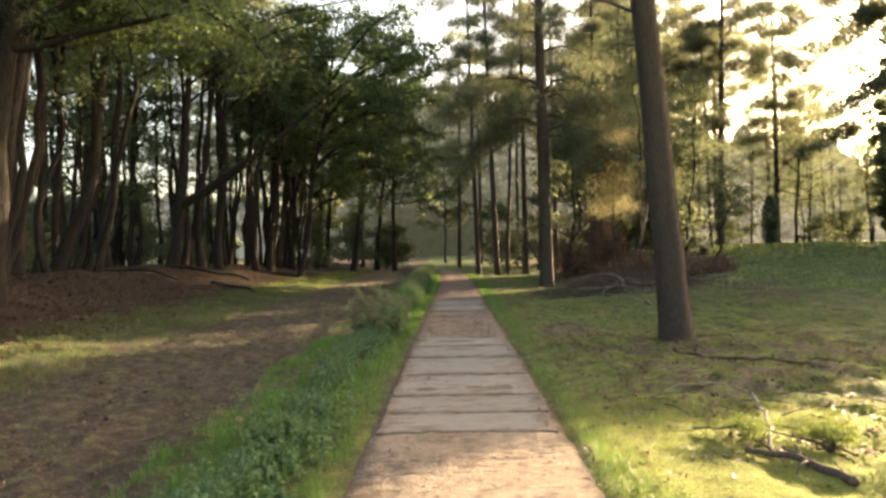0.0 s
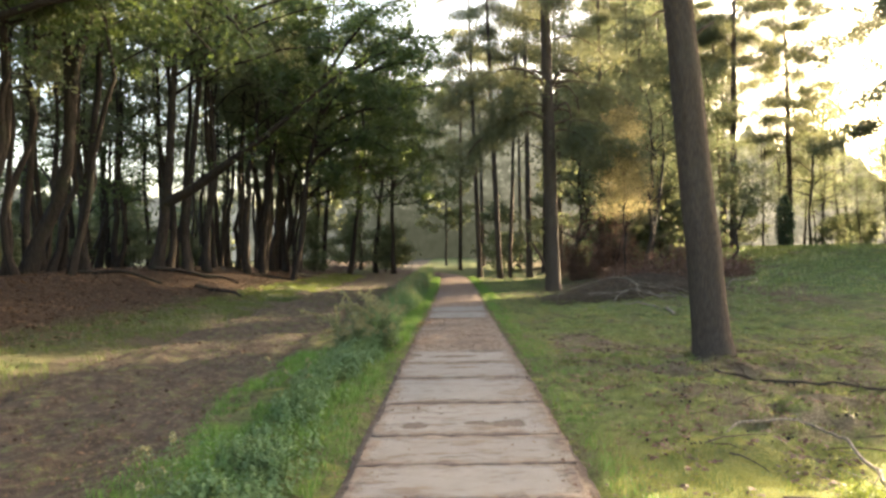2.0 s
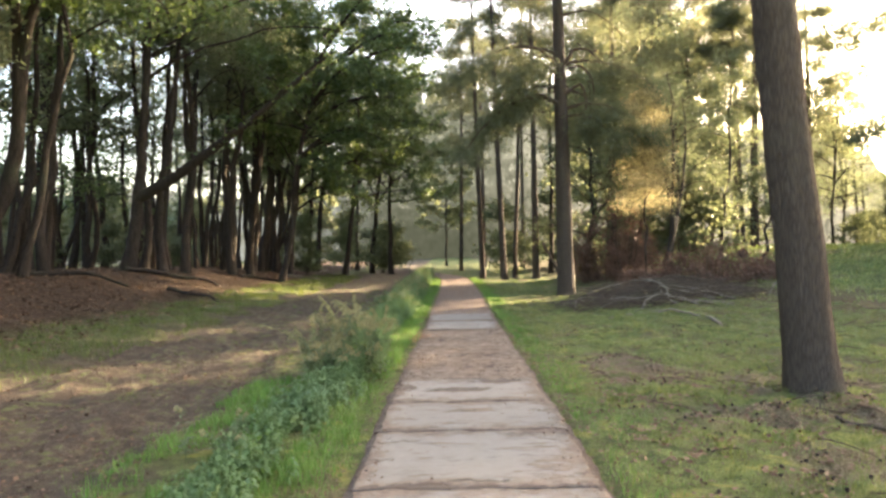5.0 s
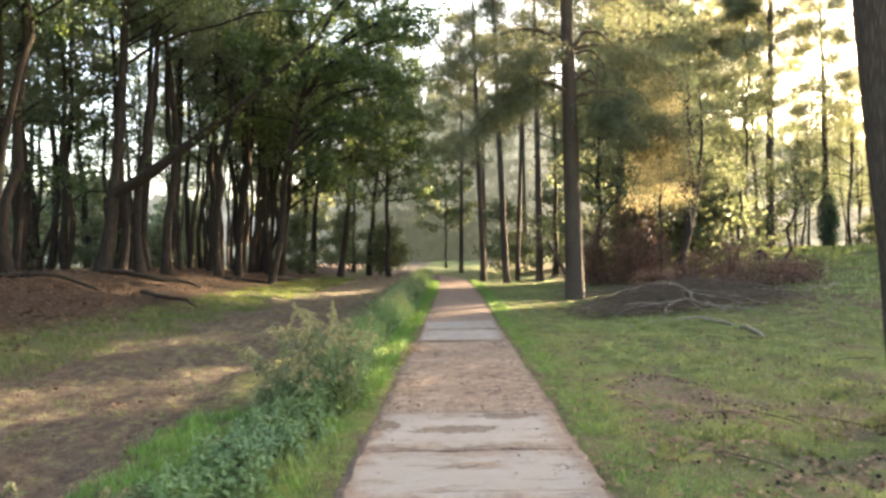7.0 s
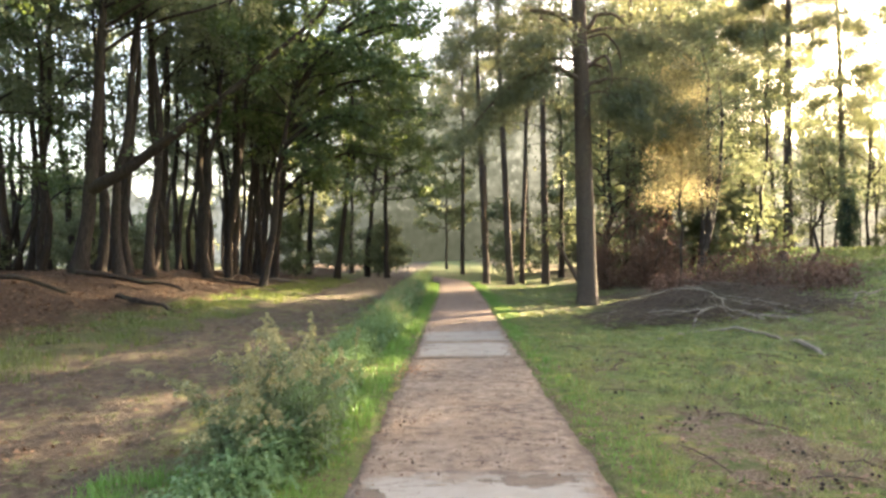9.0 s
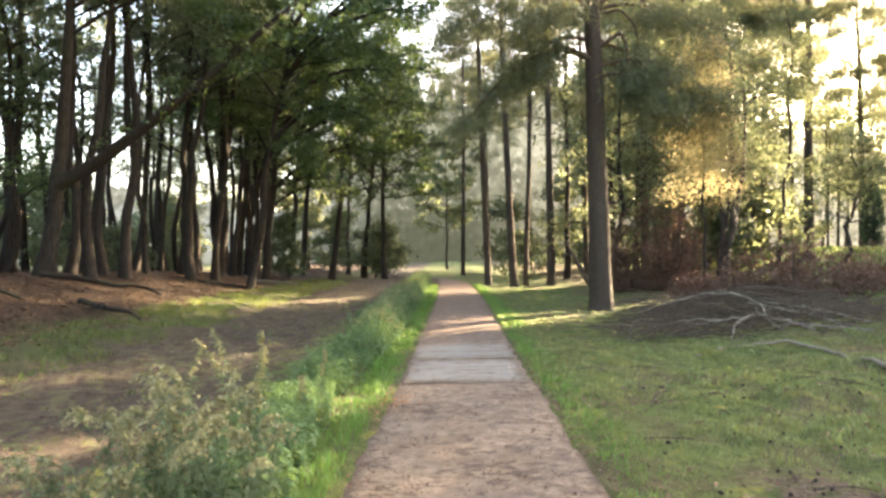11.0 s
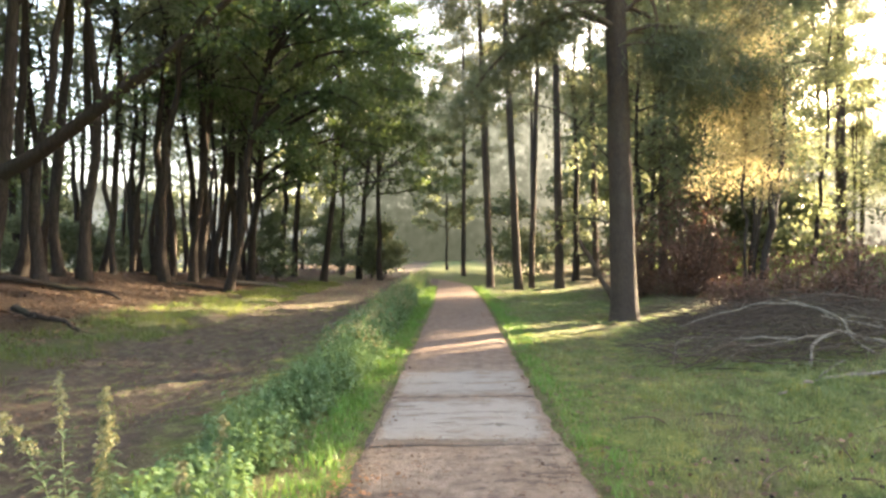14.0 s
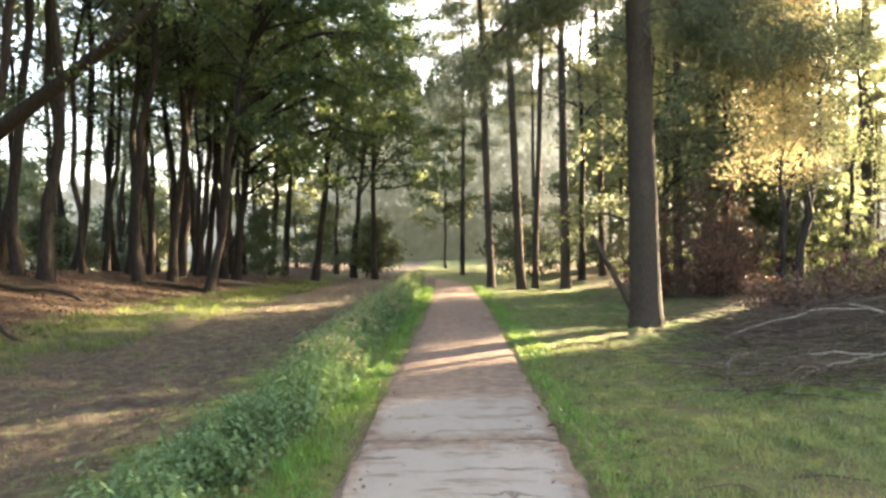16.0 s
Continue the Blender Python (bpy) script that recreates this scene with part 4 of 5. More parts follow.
# Most copies are added to shade the left oaks; some stand unseen.
for x, y, size in ((19.2, 52.0, 1.0), (27.0, 37.6, 1.0), (24.6, 33.4, 1.0), (13.6, 48.0, 0.95), (25.0, 57.0, 1.1), (17.6, 57.0, 1.05), (4.2, 64.0, 1.1), (8.4, 68.0, 1.1)):
    planted(high, x, y, size)

# ---- bushes and small trees right of the path ----
broadleaf("oak_tree", (7.9, 26.2), 7.6, 0.22, (0.5, 0.4), 210, "small crooked oak with thin olive leaves", LEAF_DULL, 0.085, first=0.62, spread=1.5, n_limbs=10, leaf_count=15, bow=0.35, fork=0.18, crown=0.7)
# Added birch that carries the backlit gold in its leaf colour.
broadleaf("birch_tree", (6.7, 24.3), 6.3, 0.09, (-0.1, 0.1), 209, "slender birch added to hold golden backlit leaves", LEAF_GOLD, 0.055, first=0.40, spread=0.8, n_limbs=24, leaf_count=60, bow=0.12, crown=0.85)
broadleaf("oak_tree", (8.5, 31.2), 8.5, 0.2, (0.2, 0), 207, "dense leafy young oak behind the brown thicket", LEAF_DULL, 0.11, first=0.22, spread=2.3, n_limbs=16, leaf_count=32, bow=0.3)
for x, y, size in ((9.4, 35.0, 1.1), (11.2, 36.2, 1.1), (5.0, 53.0, 1.6), (8.8, 52.0, 1.6)):
    planted(shrubs[int(x * 2) % 3], x, y, size)
broadleaf("oak_tree", (12.0, 30.8), 9.0, 0.16, (0.2, 0), 206, "slender oak with a high thin crown by the mound", LEAF_DULL, 0.10, first=0.5, spread=1.1, n_limbs=12, leaf_count=30, bow=0.15)
broadleaf("oak_tree", (11.5, 26.7), 4.0, 0.14, (0.2, 0), 208, "low green oak bush in front of the mound pine", LEAF_DULL, 0.10, first=0.3, spread=1.35, n_limbs=14, leaf_count=26, bow=0.5, crown=0.7)
broadleaf("oak_tree", (10.3, 32.9), 9.0, 0.24, (0.4, 0), 211, "crooked young oak beside the golden birch", LEAF_DULL, 0.12, first=0.4, spread=2.1, n_limbs=15, leaf_count=22, bow=0.5, fork=0.2)
broadleaf("oak_tree", (6.4, 31.5), 9.5, 0.22, (-0.2, 0), 212, "leafy young oak behind the brown thicket", LEAF_DULL, 0.13, first=0.16, spread=2.8, n_limbs=18, leaf_count=26)
broadleaf("oak_tree", (13.2, 34.8), 6.0, 0.18, (0.2, 0), 213, "low spreading oak bush at the mound's foot", LEAF_DULL, 0.14, first=0.15, spread=1.8, n_limbs=14, leaf_count=36, bow=0.3)
broadleaf("oak_tree", (8.6, 36.0), 11.0, 0.26, (0.1, 0), 214, "leafy oak standing between the pines and the mound", LEAF_DULL, 0.16, first=0.18, spread=3.4, n_limbs=18, leaf_count=24)
for i, (x, y, h) in enumerate(((10.6, 36.5, 15.0), (12.8, 41.0, 16.0), (6.2, 39.0, 15.5), (9.4, 43.0, 16.0), (13.6, 37.0, 11.0))):
    broadleaf("oak_tree", (x, y), h, 0.28, (0.3 - 0.2 * i, 0), 250 + i, "tall thin-crowned oak among the pines", LEAF_DULL, 0.16, first=0.42, spread=2.9, n_limbs=18, leaf_count=20, fork=0.35 if i % 2 else 0.0, group="oaks among the pines")
for i, (x, y) in enumerate(((8.2, 33.6), (11.4, 44.5), (1.6, 52.0))):
    pine("pine_tree", (x, y), 17.0 + i, 0.32, (0.2, 0), 260 + i, "slender Scots pine with a bare trunk among oaks", first=0.4, reach=2.8, n=26, tuft=48)
airy = [broadleaf("oak_tree", (14.5 + 5.5 * i, 53.0 + 2.5 * i), 14.0 + i, 0.26, (0.4, 0), 270 + i, "thin-crowned young oak in the misty wood", LEAF_DULL, 0.16, first=0.25, spread=3.2, n_limbs=20, leaf_count=28, crown=0.85, fork=0.3, group="misty wood beyond the mound") for i in range(2)]
for x, y, size in ((27.5, 62.0, 1.0), (35.0, 66.5, 1.05), (16.4, 40.6, 0.65), (40.0, 71.0, 1.1)):
    planted(airy[int(x * 2) % 2], x, y, size)
lacy = broadleaf("birch_tree", (23.5, 41.5), 11.0, 0.18, (0.3, 0), 275, "thin feathery birch against the bright sky", LEAF_DULL, 0.10, first=0.22, spread=2.5, n_limbs=24, leaf_count=24, crown=0.8, fork=0.3, group="misty wood beyond the mound")
for x, y, size in ((27.0, 46.0, 1.0), (30.5, 50.0, 1.15), (25.5, 49.0, 1.1), (21.5, 43.5, 0.8), (34.0, 54.5, 1.2)):
    planted(lacy, x, y, size)
for x, y, size in ((24.5, 41.0, 0.7), (27.5, 44.0, 0.8), (30.5, 47.0, 0.9), (26.0, 40.0, 0.6), (22.0, 46.0, 0.9)):
    planted(shrubs[int(x) % 3], x, y, size)
for k, (x, y) in enumerate(((22, 58), (17, 62))):
    copy_thing(far[k % 3], Matrix.Translation((x, y, float(land(x, y)) - 0.05)) @ Matrix.Rotation(k * 1.3, 4, "Z") @ Matrix.Scale(0.55 + 0.08 * (k % 3), 4))


# Sun blockers behind the other trees, added to darken the far foliage.
for x, y, size in ((17.0, 62.5, 1.25), (25.0, 69.0, 1.25)):
    planted(far[int(x) % 3], x, y, size)
for x, y, size in ((27.0, 39.5, 0.5), (29.5, 43.0, 0.6), (32.0, 46.5, 0.65), (34.5, 50.5, 0.75), (26.0, 44.5, 0.65), (30.0, 52.0, 0.85), (24.2, 37.8, 0.4), (37.5, 57.0, 0.9)):
    planted(lacy, x, y, size)
broadleaf("oak_tree", (9.3, 29.3), 7.6, 0.2, (0.6, 0.3), 215, "forked crooked oak with olive leaves behind the birch", LEAF_DULL, 0.10, first=0.4, spread=1.6, n_limbs=16, leaf_count=34, bow=-0.35, fork=0.07)


for i, (x, y, size) in enumerate(((12.2, 34.0, 0.4), (19.5, 43.0, 0.6), (10.4, 30.8, 1.15), (11.7, 31.9, 1.1),
                                  (-5.6, 60.5, 1.2))):
    planted(shrubs[i % 3], x, y, size)
# Trees hidden behind nearer ones, added to keep sun off the path's end.
for x, y, size in ((20.0, 78.8, 1.3), (23.0, 81.5, 1.3), (19.0, 83.0, 1.2), (20.5, 72.0, 1.3), (23.5, 76.0, 1.3), (22.0, 86.0, 1.3)):
    planted(far[int(y) % 3], x, y, size)


def tree_stump(at):
    """A weathered stump with a splintered top and spreading roots."""
    g = np.random.default_rng(45)
    root = thing("tree_stump", on(*at, -0.05), "weathered grey tree stump at the mound's foot", "tree stump")
    rings = [(0.30, 0.0), (0.24, 0.10), (0.20, 0.26), (0.19, 0.40)]
    smooth_shade(part("trunk", fix(tube([(0, 0, z) for _, z in rings], [r for r, _ in rings], 14, 0.10, g)), BARK_OAK, root))
    for a in (0.4, 1.9, 3.3, 4.8):
        p = bend((math.cos(a) * 0.14, math.sin(a) * 0.14, 0.16), (math.cos(a) * 0.55, math.sin(a) * 0.55, 0.0), 6, (0, 0, 0.03), g, 0.01)
        smooth_shade(part("surface_root", fix(tube(p, np.linspace(0.07, 0.02, 6), 7)), BARK_OAK, root))


tree_stump((12.4, 29.6))


def juniper(at):
    g = np.random.default_rng(40)
    x, y = at
    root = thing("juniper", (x, y, float(land(x, y)) - 0.05), "dark columnar juniper standing on the mound", "juniper")
    smooth_shade(part("trunk", fix(tube(bend((0, 0, 0), (0.03, 0, 2.5), 6, (0, 0, 0), g, 0.02), np.linspace(0.09, 0.02, 6), 7)), BARK_TWIG, root))
    n = 900
    t = g.random(n) ** 0.8
    r = 0.45 * np.sin(np.clip(t * 0.86 + 0.14, 0, 1) * math.pi) ** 0.6 * np.sqrt(g.random(n))
    a = g.uniform(0, 6.28, n)
    c = np.stack([np.cos(a) * r, np.sin(a) * r, 0.08 + t * 2.75], 1)
    d = np.stack([np.cos(a) * 0.4, np.sin(a) * 0.4, np.full(n, 1.4)], 1)
    part("foliage", needles(c, d, g, 12, 0.12, 0.05), JUNIPER, root)


juniper((18.9, 36.0))


# ---- concrete slabs of the path ----
def slab_mesh(length, width, seed):
    """A worn concrete slab: ragged outline, rounded rim, thickness."""
    g = np.random.default_rng(seed)
    n, m = 13, 9
    edge = []
    for i in range(n):
        edge.append((-width / 2 + width * i / n, -length / 2))
    for i in range(m):
        edge.append((width / 2, -length / 2 + length * i / m))
    for i in range(n):
        edge.append((width / 2 - width * i / n, length / 2))
    for i in range(m):
        edge.append((-width / 2, length / 2 - length * i / m))
    edge = np.array(edge) + g.normal(size=(len(edge), 2)) * np.array([0.010, 0.016])
    k = len(edge)
    rings = [np.column_stack([edge, np.full(k, -0.06)]), np.column_stack([edge, np.full(k, -0.006)]), np.column_stack([edge * (1 - 0.012 / np.array([width / 2, length / 2])), g.normal(size=k) * 0.0015])]
    v = np.vstack(rings)
    f = [(r * k + i, r * k + (i + 1) % k, (r + 1) * k + (i + 1) % k, (r + 1) * k + i) for r in range(2) for i in range(k)]
    return [tuple(p) for p in v], f + [tuple(range(2 * k, 3 * k))]


def lay_slabs():
    g = np.random.default_rng(60)
    joints = [(5.30, 5.89), (5.92, 6.58), (6.61, 7.66), (7.69, 8.92), (8.95, 9.89), (9.92, 11.05), (15.55, 17.12), (17.15, 18.55)]
    for i, (a, b) in enumerate(joints):
        y = (a + b) / 2
        ob = part("slab", slab_mesh(b - a, (1.52 if y < 12 else 1.43) + g.uniform(-0.025, 0.025), 61 + i), SLAB, road)
        ob.location = (float(centre(y)) + g.uniform(-0.01, 0.01), y, 0.018 + g.uniform(-0.002, 0.002))
        ob.rotation_euler = (g.uniform(-0.006, 0.006), g.uniform(-0.004, 0.004), g.uniform(-0.004, 0.004) - 0.022)


lay_slabs()


# ---- dead wood ----
def dead_branch(name, points, r0, r1, label, material=BARK_DEAD, parent=None, seed=0, spurs=3):
    """A bent fallen branch with a few broken side spurs."""
    g = np.random.default_rng(seed)
    p = np.asarray(points, float)
    d = np.concatenate([[0], np.cumsum(np.linalg.norm(np.diff(p, axis=0), axis=1))])
    t = np.linspace(0, d[-1], max(10, 3 * len(p)))
    q = np.stack([np.interp(t, d, p[:, i]) for i in range(3)], 1)
    q[1:-1] = (q[:-2] + 2 * q[1:-1] + q[2:]) / 4
    calm = min(1.0, d[-1] / len(t) / 0.16)
    q += np.cumsum(g.normal(size=q.shape), 0) * 0.006 * calm
    q[1:-1] += g.normal(size=q[1:-1].shape) * 0.014 * calm
    body, twigs = tube(q, np.linspace(r0, r1, len(q)), 8, 0.06, g), []
    for k in range(spurs):
        i = g.integers(2, len(q) - 2)
        o = g.normal(size=3) * np.array([1, 1, 0.35])
        e = q[i] + o / np.linalg.norm(o) * g.uniform(0.15, 0.5)
        e[2] = max(e[2], float(land(e[0], e[1])) + 0.01)
        twigs.append(tube(bend(q[i], e, 5, (0, 0, 0.03), g, 0.015), np.linspace(min(r0, r1) * 0.8, min(r0, r1) * 0.2, 5), 5))
    ob = smooth_shade(part(name, fix(body), material, parent))
    for t in twigs:
        smooth_shade(part("side_twig", fix(t), material, ob))
    if parent is None:
        tagged(ob, label, "branch")
    elif label:
        ob["label"] = label
    return ob


def brush_pile():
    root = thing("brush_pile", (0, 0, 0), "heap of pale fallen branches and dark twigs on the grass", "brush pile")
    pale = [
        ([on(3.6, 17.0, 0.04), on(4.1, 17.5, 0.04), on(4.7, 17.75, 0.03), on(5.1, 17.6, 0.03), on(5.3, 17.1, 0.03), on(5.32, 16.5, 0.04), on(5.25, 15.9, 0.06), on(5.17, 15.3, 0.03)], 0.012, 0.034),
        ([on(4.71, 18.4, 0.0), (4.83, 18.6, 0.18), (5.09, 18.8, 0.33), (5.44, 18.9, 0.36), (5.7, 18.7, 0.30), (6.1, 18.5, 0.14)], 0.018, 0.030),
        ([on(3.6, 19.4, 0.06), (4.0, 19.3, 0.17), (4.32, 19.2, 0.28), (4.83, 19.0, 0.27), (5.44, 18.9, 0.36)], 0.008, 0.017),
        ([(5.10, 19.8, 0.72), (5.49, 19.5, 0.61), (5.58, 19.1, 0.44), (5.45, 18.8, 0.30), (5.62, 18.5, 0.12)], 0.008, 0.022),
        ([(5.44, 18.9, 0.35), (5.9, 18.6, 0.2), on(6.32, 18.4, 0.08), on(6.7, 18.2, 0.03)], 0.022, 0.014),
        ([(5.5, 19.5, 0.5), (6.09, 19.2, 0.38), (6.45, 19.0, 0.30), (6.66, 18.7, 0.18), on(6.75, 18.2, 0.04)], 0.010, 0.020),
        ([(5.67, 19.6, 0.50), (5.53, 20.0, 0.66), (5.1, 20.2, 0.62), (4.5, 20.3, 0.48), on(3.9, 20.3, 0.25)], 0.014, 0.006),
        ([(4.83, 19.0, 0.26), (4.4, 18.8, 0.26), (4.0, 18.7, 0.18), on(3.6, 18.6, 0.04)], 0.010, 0.005),
        ([on(3.3, 19.0, 0.02), (3.35, 19.05, 0.22), (3.45, 19.0, 0.32)], 0.012, 0.007),
        ([on(7.6, 21.4, 0.3), on(6.4, 21.0, 0.5), on(5.2, 21.2, 0.45), on(4.3, 21.6, 0.2)], 0.022, 0.008),
        ([on(7.0, 20.2, 0.2), on(6.0, 20.4, 0.5), on(4.9, 20.9, 0.42), on(3.9, 20.6, 0.12)], 0.018, 0.007),
        ([on(6.9, 18.4, 0.06), (6.6, 18.9, 0.34), (6.3, 19.3, 0.46), (5.8, 19.8, 0.52)], 0.022, 0.010),
    ]
    for i, (p, a, b) in enumerate(pale):
        dead_branch("branch", p, a, b, "", BARK_TWIG if i in (9, 10) else BARK_DEAD, root, 300 + i, 5)
    g = np.random.default_rng(320)
    tw = []
    for i in range(1000):
        y = g.uniform(18.4, 23.4)
        x = g.uniform(max(3.2, 3.3 + 0.36 * (y - 19)), 7.8)
        a = g.choice([0.15, 3.3]) + g.normal() * 0.5
        L = g.uniform(0.5, 1.7)
        z0 = float(land(x, y)) + abs(g.normal()) * 0.15
        e = (x + math.cos(a) * L, y + math.sin(a) * L, max(float(land(x, y)), z0 + g.normal() * 0.15))
        tw.append(tube(bend((x, y, z0), e, 6, (0, 0, g.uniform(0, 0.16)), g, 0.02), np.linspace(0.0075, 0.0025, 6), 4))
    tagged(part("twig_tangle", fix(join(tw)), BARK_TWIG, root, "tangle of thin dark twigs"), kind="stuff")


brush_pile()
dead_branch("fallen_branch", [on(2.44, 4.58, 0.02), on(2.52, 4.75, 0.06), on(2.68, 5.05, 0.08), on(2.81, 5.4, 0.08), on(2.93, 5.75, 0.08), on(3.0, 6.05, 0.08), on(3.08, 6.45, 0.08), on(3.05, 6.7, 0.08), on(2.8, 6.74, 0.08), on(2.5, 6.62, 0.07), on(2.36, 6.5, 0.02)], 0.016, 0.007, "thin arched grey branch lying on mossy grass", seed=331)
dead_branch("fallen_branch", [on(2.26, 4.58, 0.04), on(2.38, 4.47, 0.045), on(2.48, 4.36, 0.04), on(2.56, 4.19, 0.035), on(2.66, 3.98, 0.03)], 0.018, 0.034, "thick rotting branch lying on mossy grass", BARK_TWIG, seed=332)
dead_branch("fallen_branch", [on(3.4, 9.05, 0.02), on(3.65, 8.45, 0.05), on(3.95, 8.1, 0.05), on(4.3, 7.8, 0.05), on(4.6, 7.3, 0.02)], 0.02, 0.010, "thin dark branch fallen near the large pine", BARK_TWIG, seed=333, spurs=4)
dead_branch("fallen_branch", [on(4.2, 7.8, 0.02), on(4.9, 8.1, 0.04), on(5.5, 7.7, 0.02)], 0.014, 0.006, "thin dark branch fallen near the large pine", BARK_TWIG, seed=334, spurs=6)
dead_branch("fallen_branch", [on(2.1, 5.15, 0.02), on(2.25, 5.0, 0.06), on(2.45, 4.9, 0.07), on(2.75, 4.8, 0.03)], 0.010, 0.006, "short dark twig lying on mossy grass", BARK_TWIG, seed=335, spurs=4)
dead_branch("fallen_branch", [on(7.95, 19.0, 0.0), on(8.1, 19.1, 0.2), on(8.25, 19.2, 0.32), on(8.75, 19.4, 0.28), on(9.0, 19.5, 0.32), on(9.25, 19.6, 0.2)], 0.022, 0.012, "pale arched branch beside the brown bracken", seed=336)
dead_branch("broken_stem", [on(4.75, 27.0, 0.0), (4.3, 27.0, 0.9), (3.85, 27.1, 1.75)], 0.08, 0.05, "broken leaning dead stem behind the pine", BARK_TWIG, seed=338, spurs=1)
dead_branch("fallen_log", [on(-11.2, 26.6, 0.08), on(-10.2, 27.0, 0.12), on(-9.6, 27.6, 0.06), on(-9.0, 28.0, 0.2), on(-8.4, 28.0, 0.03)], 0.09, 0.04, "dark fallen oak limb on the leafy bank", BARK_OAK, seed=339)
dead_branch("fallen_log", [on(-8.6, 24.0, 0.06), on(-8.0, 23.5, 0.03), on(-7.5, 23.1, 0.12), on(-7.0, 22.9, 0.2), on(-6.6, 22.8, 0.04)], 0.075, 0.035, "dark curved oak limb lying at the edge of the bank", BARK_OAK, seed=343)
dead_branch("fallen_log", [on(-9.4, 33.4, 0.05), on(-8.6, 34.0, 0.08), on(-7.6, 34.2, 0.05)], 0.08, 0.05, "dark fallen oak limb on the leafy bank", BARK_OAK, seed=340)
dead_branch("fallen_log", [on(-8.6, 38.0, 0.05), on(-7.4, 38.5, 0.1), on(-6.6, 38.6, 0.05)], 0.09, 0.06, "pale fallen log at the edge of the oak belt", BARK_DEAD, seed=341)
dead_branch("fallen_log", [on(-11.8, 22.0, 0.05), on(-10.4, 22.8, 0.2), on(-9.4, 23.0, 0.04)], 0.08, 0.04, "dark fallen oak limb on the leafy bank", BARK_OAK, seed=342)


# ---- thickets ----
def thicket(name, at, wide, high, label, seed, material=FERN, n=260, count=26, size=0.12, stems=14):
    """A dome of dead fronds or leaves on thin stems."""
    g = np.random.default_rng(seed)
    x, y = at
    root = thing(name, (x, y, float(land(x, y)) - 0.03), label, "bush")
    for i in range(stems):
        a, r = g.uniform(0, 6.28), wide * 0.5 * g.uniform(0.2, 0.9)
        t = (tube(bend((math.cos(a) * r * 0.35, math.sin(a) * r * 0.35, 0), (math.cos(a) * r, math.sin(a) * r, high * g.uniform(0.5, 0.95)), 7, (0, 0, high * 0.1), g, 0.04), np.linspace(0.022, 0.005, 7), 5))
        smooth_shade(part("stem", fix(t), BARK_TWIG, root))
    d = g.normal(size=(n, 3))
    d /= np.linalg.norm(d, axis=1)[:, None]
    r = g.uniform(0.2, 1.0, n) ** 0.7 * g.choice((0.7, 1.0, 1.2, 1.45), n)
    c = np.stack([d[:, 0] * r * wide / 2, d[:, 1] * r * wide / 2, np.abs(d[:, 2]) * r * high * 0.92 + 0.12], 1)
    part("foliage", leaves(clumps(c, min(0.13, wide * 0.09), count, g, 0.8), size, g, 0.2, 0.35, 0.5), material, root)


thicket("bracken_thicket", (7.2, 28.3), 2.0, 2.8, "tall reddish-brown dead thicket under the trees", 400, n=380, count=24, size=0.10, stems=24)
thicket("bracken_thicket", (8.1, 29.3), 1.6, 2.1, "reddish-brown dead thicket under the golden birch", 402, n=200, count=20, size=0.10, stems=18)
thicket("bracken_thicket", (6.0, 29.4), 1.6, 2.3, "reddish-brown dead thicket behind the pine", 401, n=240, count=24, size=0.10, stems=18)
for i, (x, y, w, h) in enumerate(((8.1, 22.8, 1.6, 1.15), (9.2, 22.4, 1.6, 0.95), (8.7, 23.9, 1.5, 1.25), (7.4, 23.9, 1.2, 1.1), (10.1, 23.0, 1.2, 0.6), (6.4, 23.6, 1.2, 0.55))):
    thicket("bracken_clump", (x, y), w, h, "low reddish-brown dead bracken at the mound's foot", 410 + i, n=110, count=24, size=0.09, stems=9)
thicket("turf_tussock", (2.92, 4.66), 0.34, 0.085, "dark tussock of moss and grass", 430, GRASS_DARK, 170, 22, 0.022, 4)
thicket("turf_tussock", (2.40, 4.86), 0.34, 0.05, "low tussock of moss and roots", 431, GRASS_DARK, 110, 20, 0.02, 4)
thicket("turf_tussock", (3.3, 4.2), 0.40, 0.08, "dark tussock of moss and grass", 432, GRASS_DARK, 140, 22, 0.022, 4)


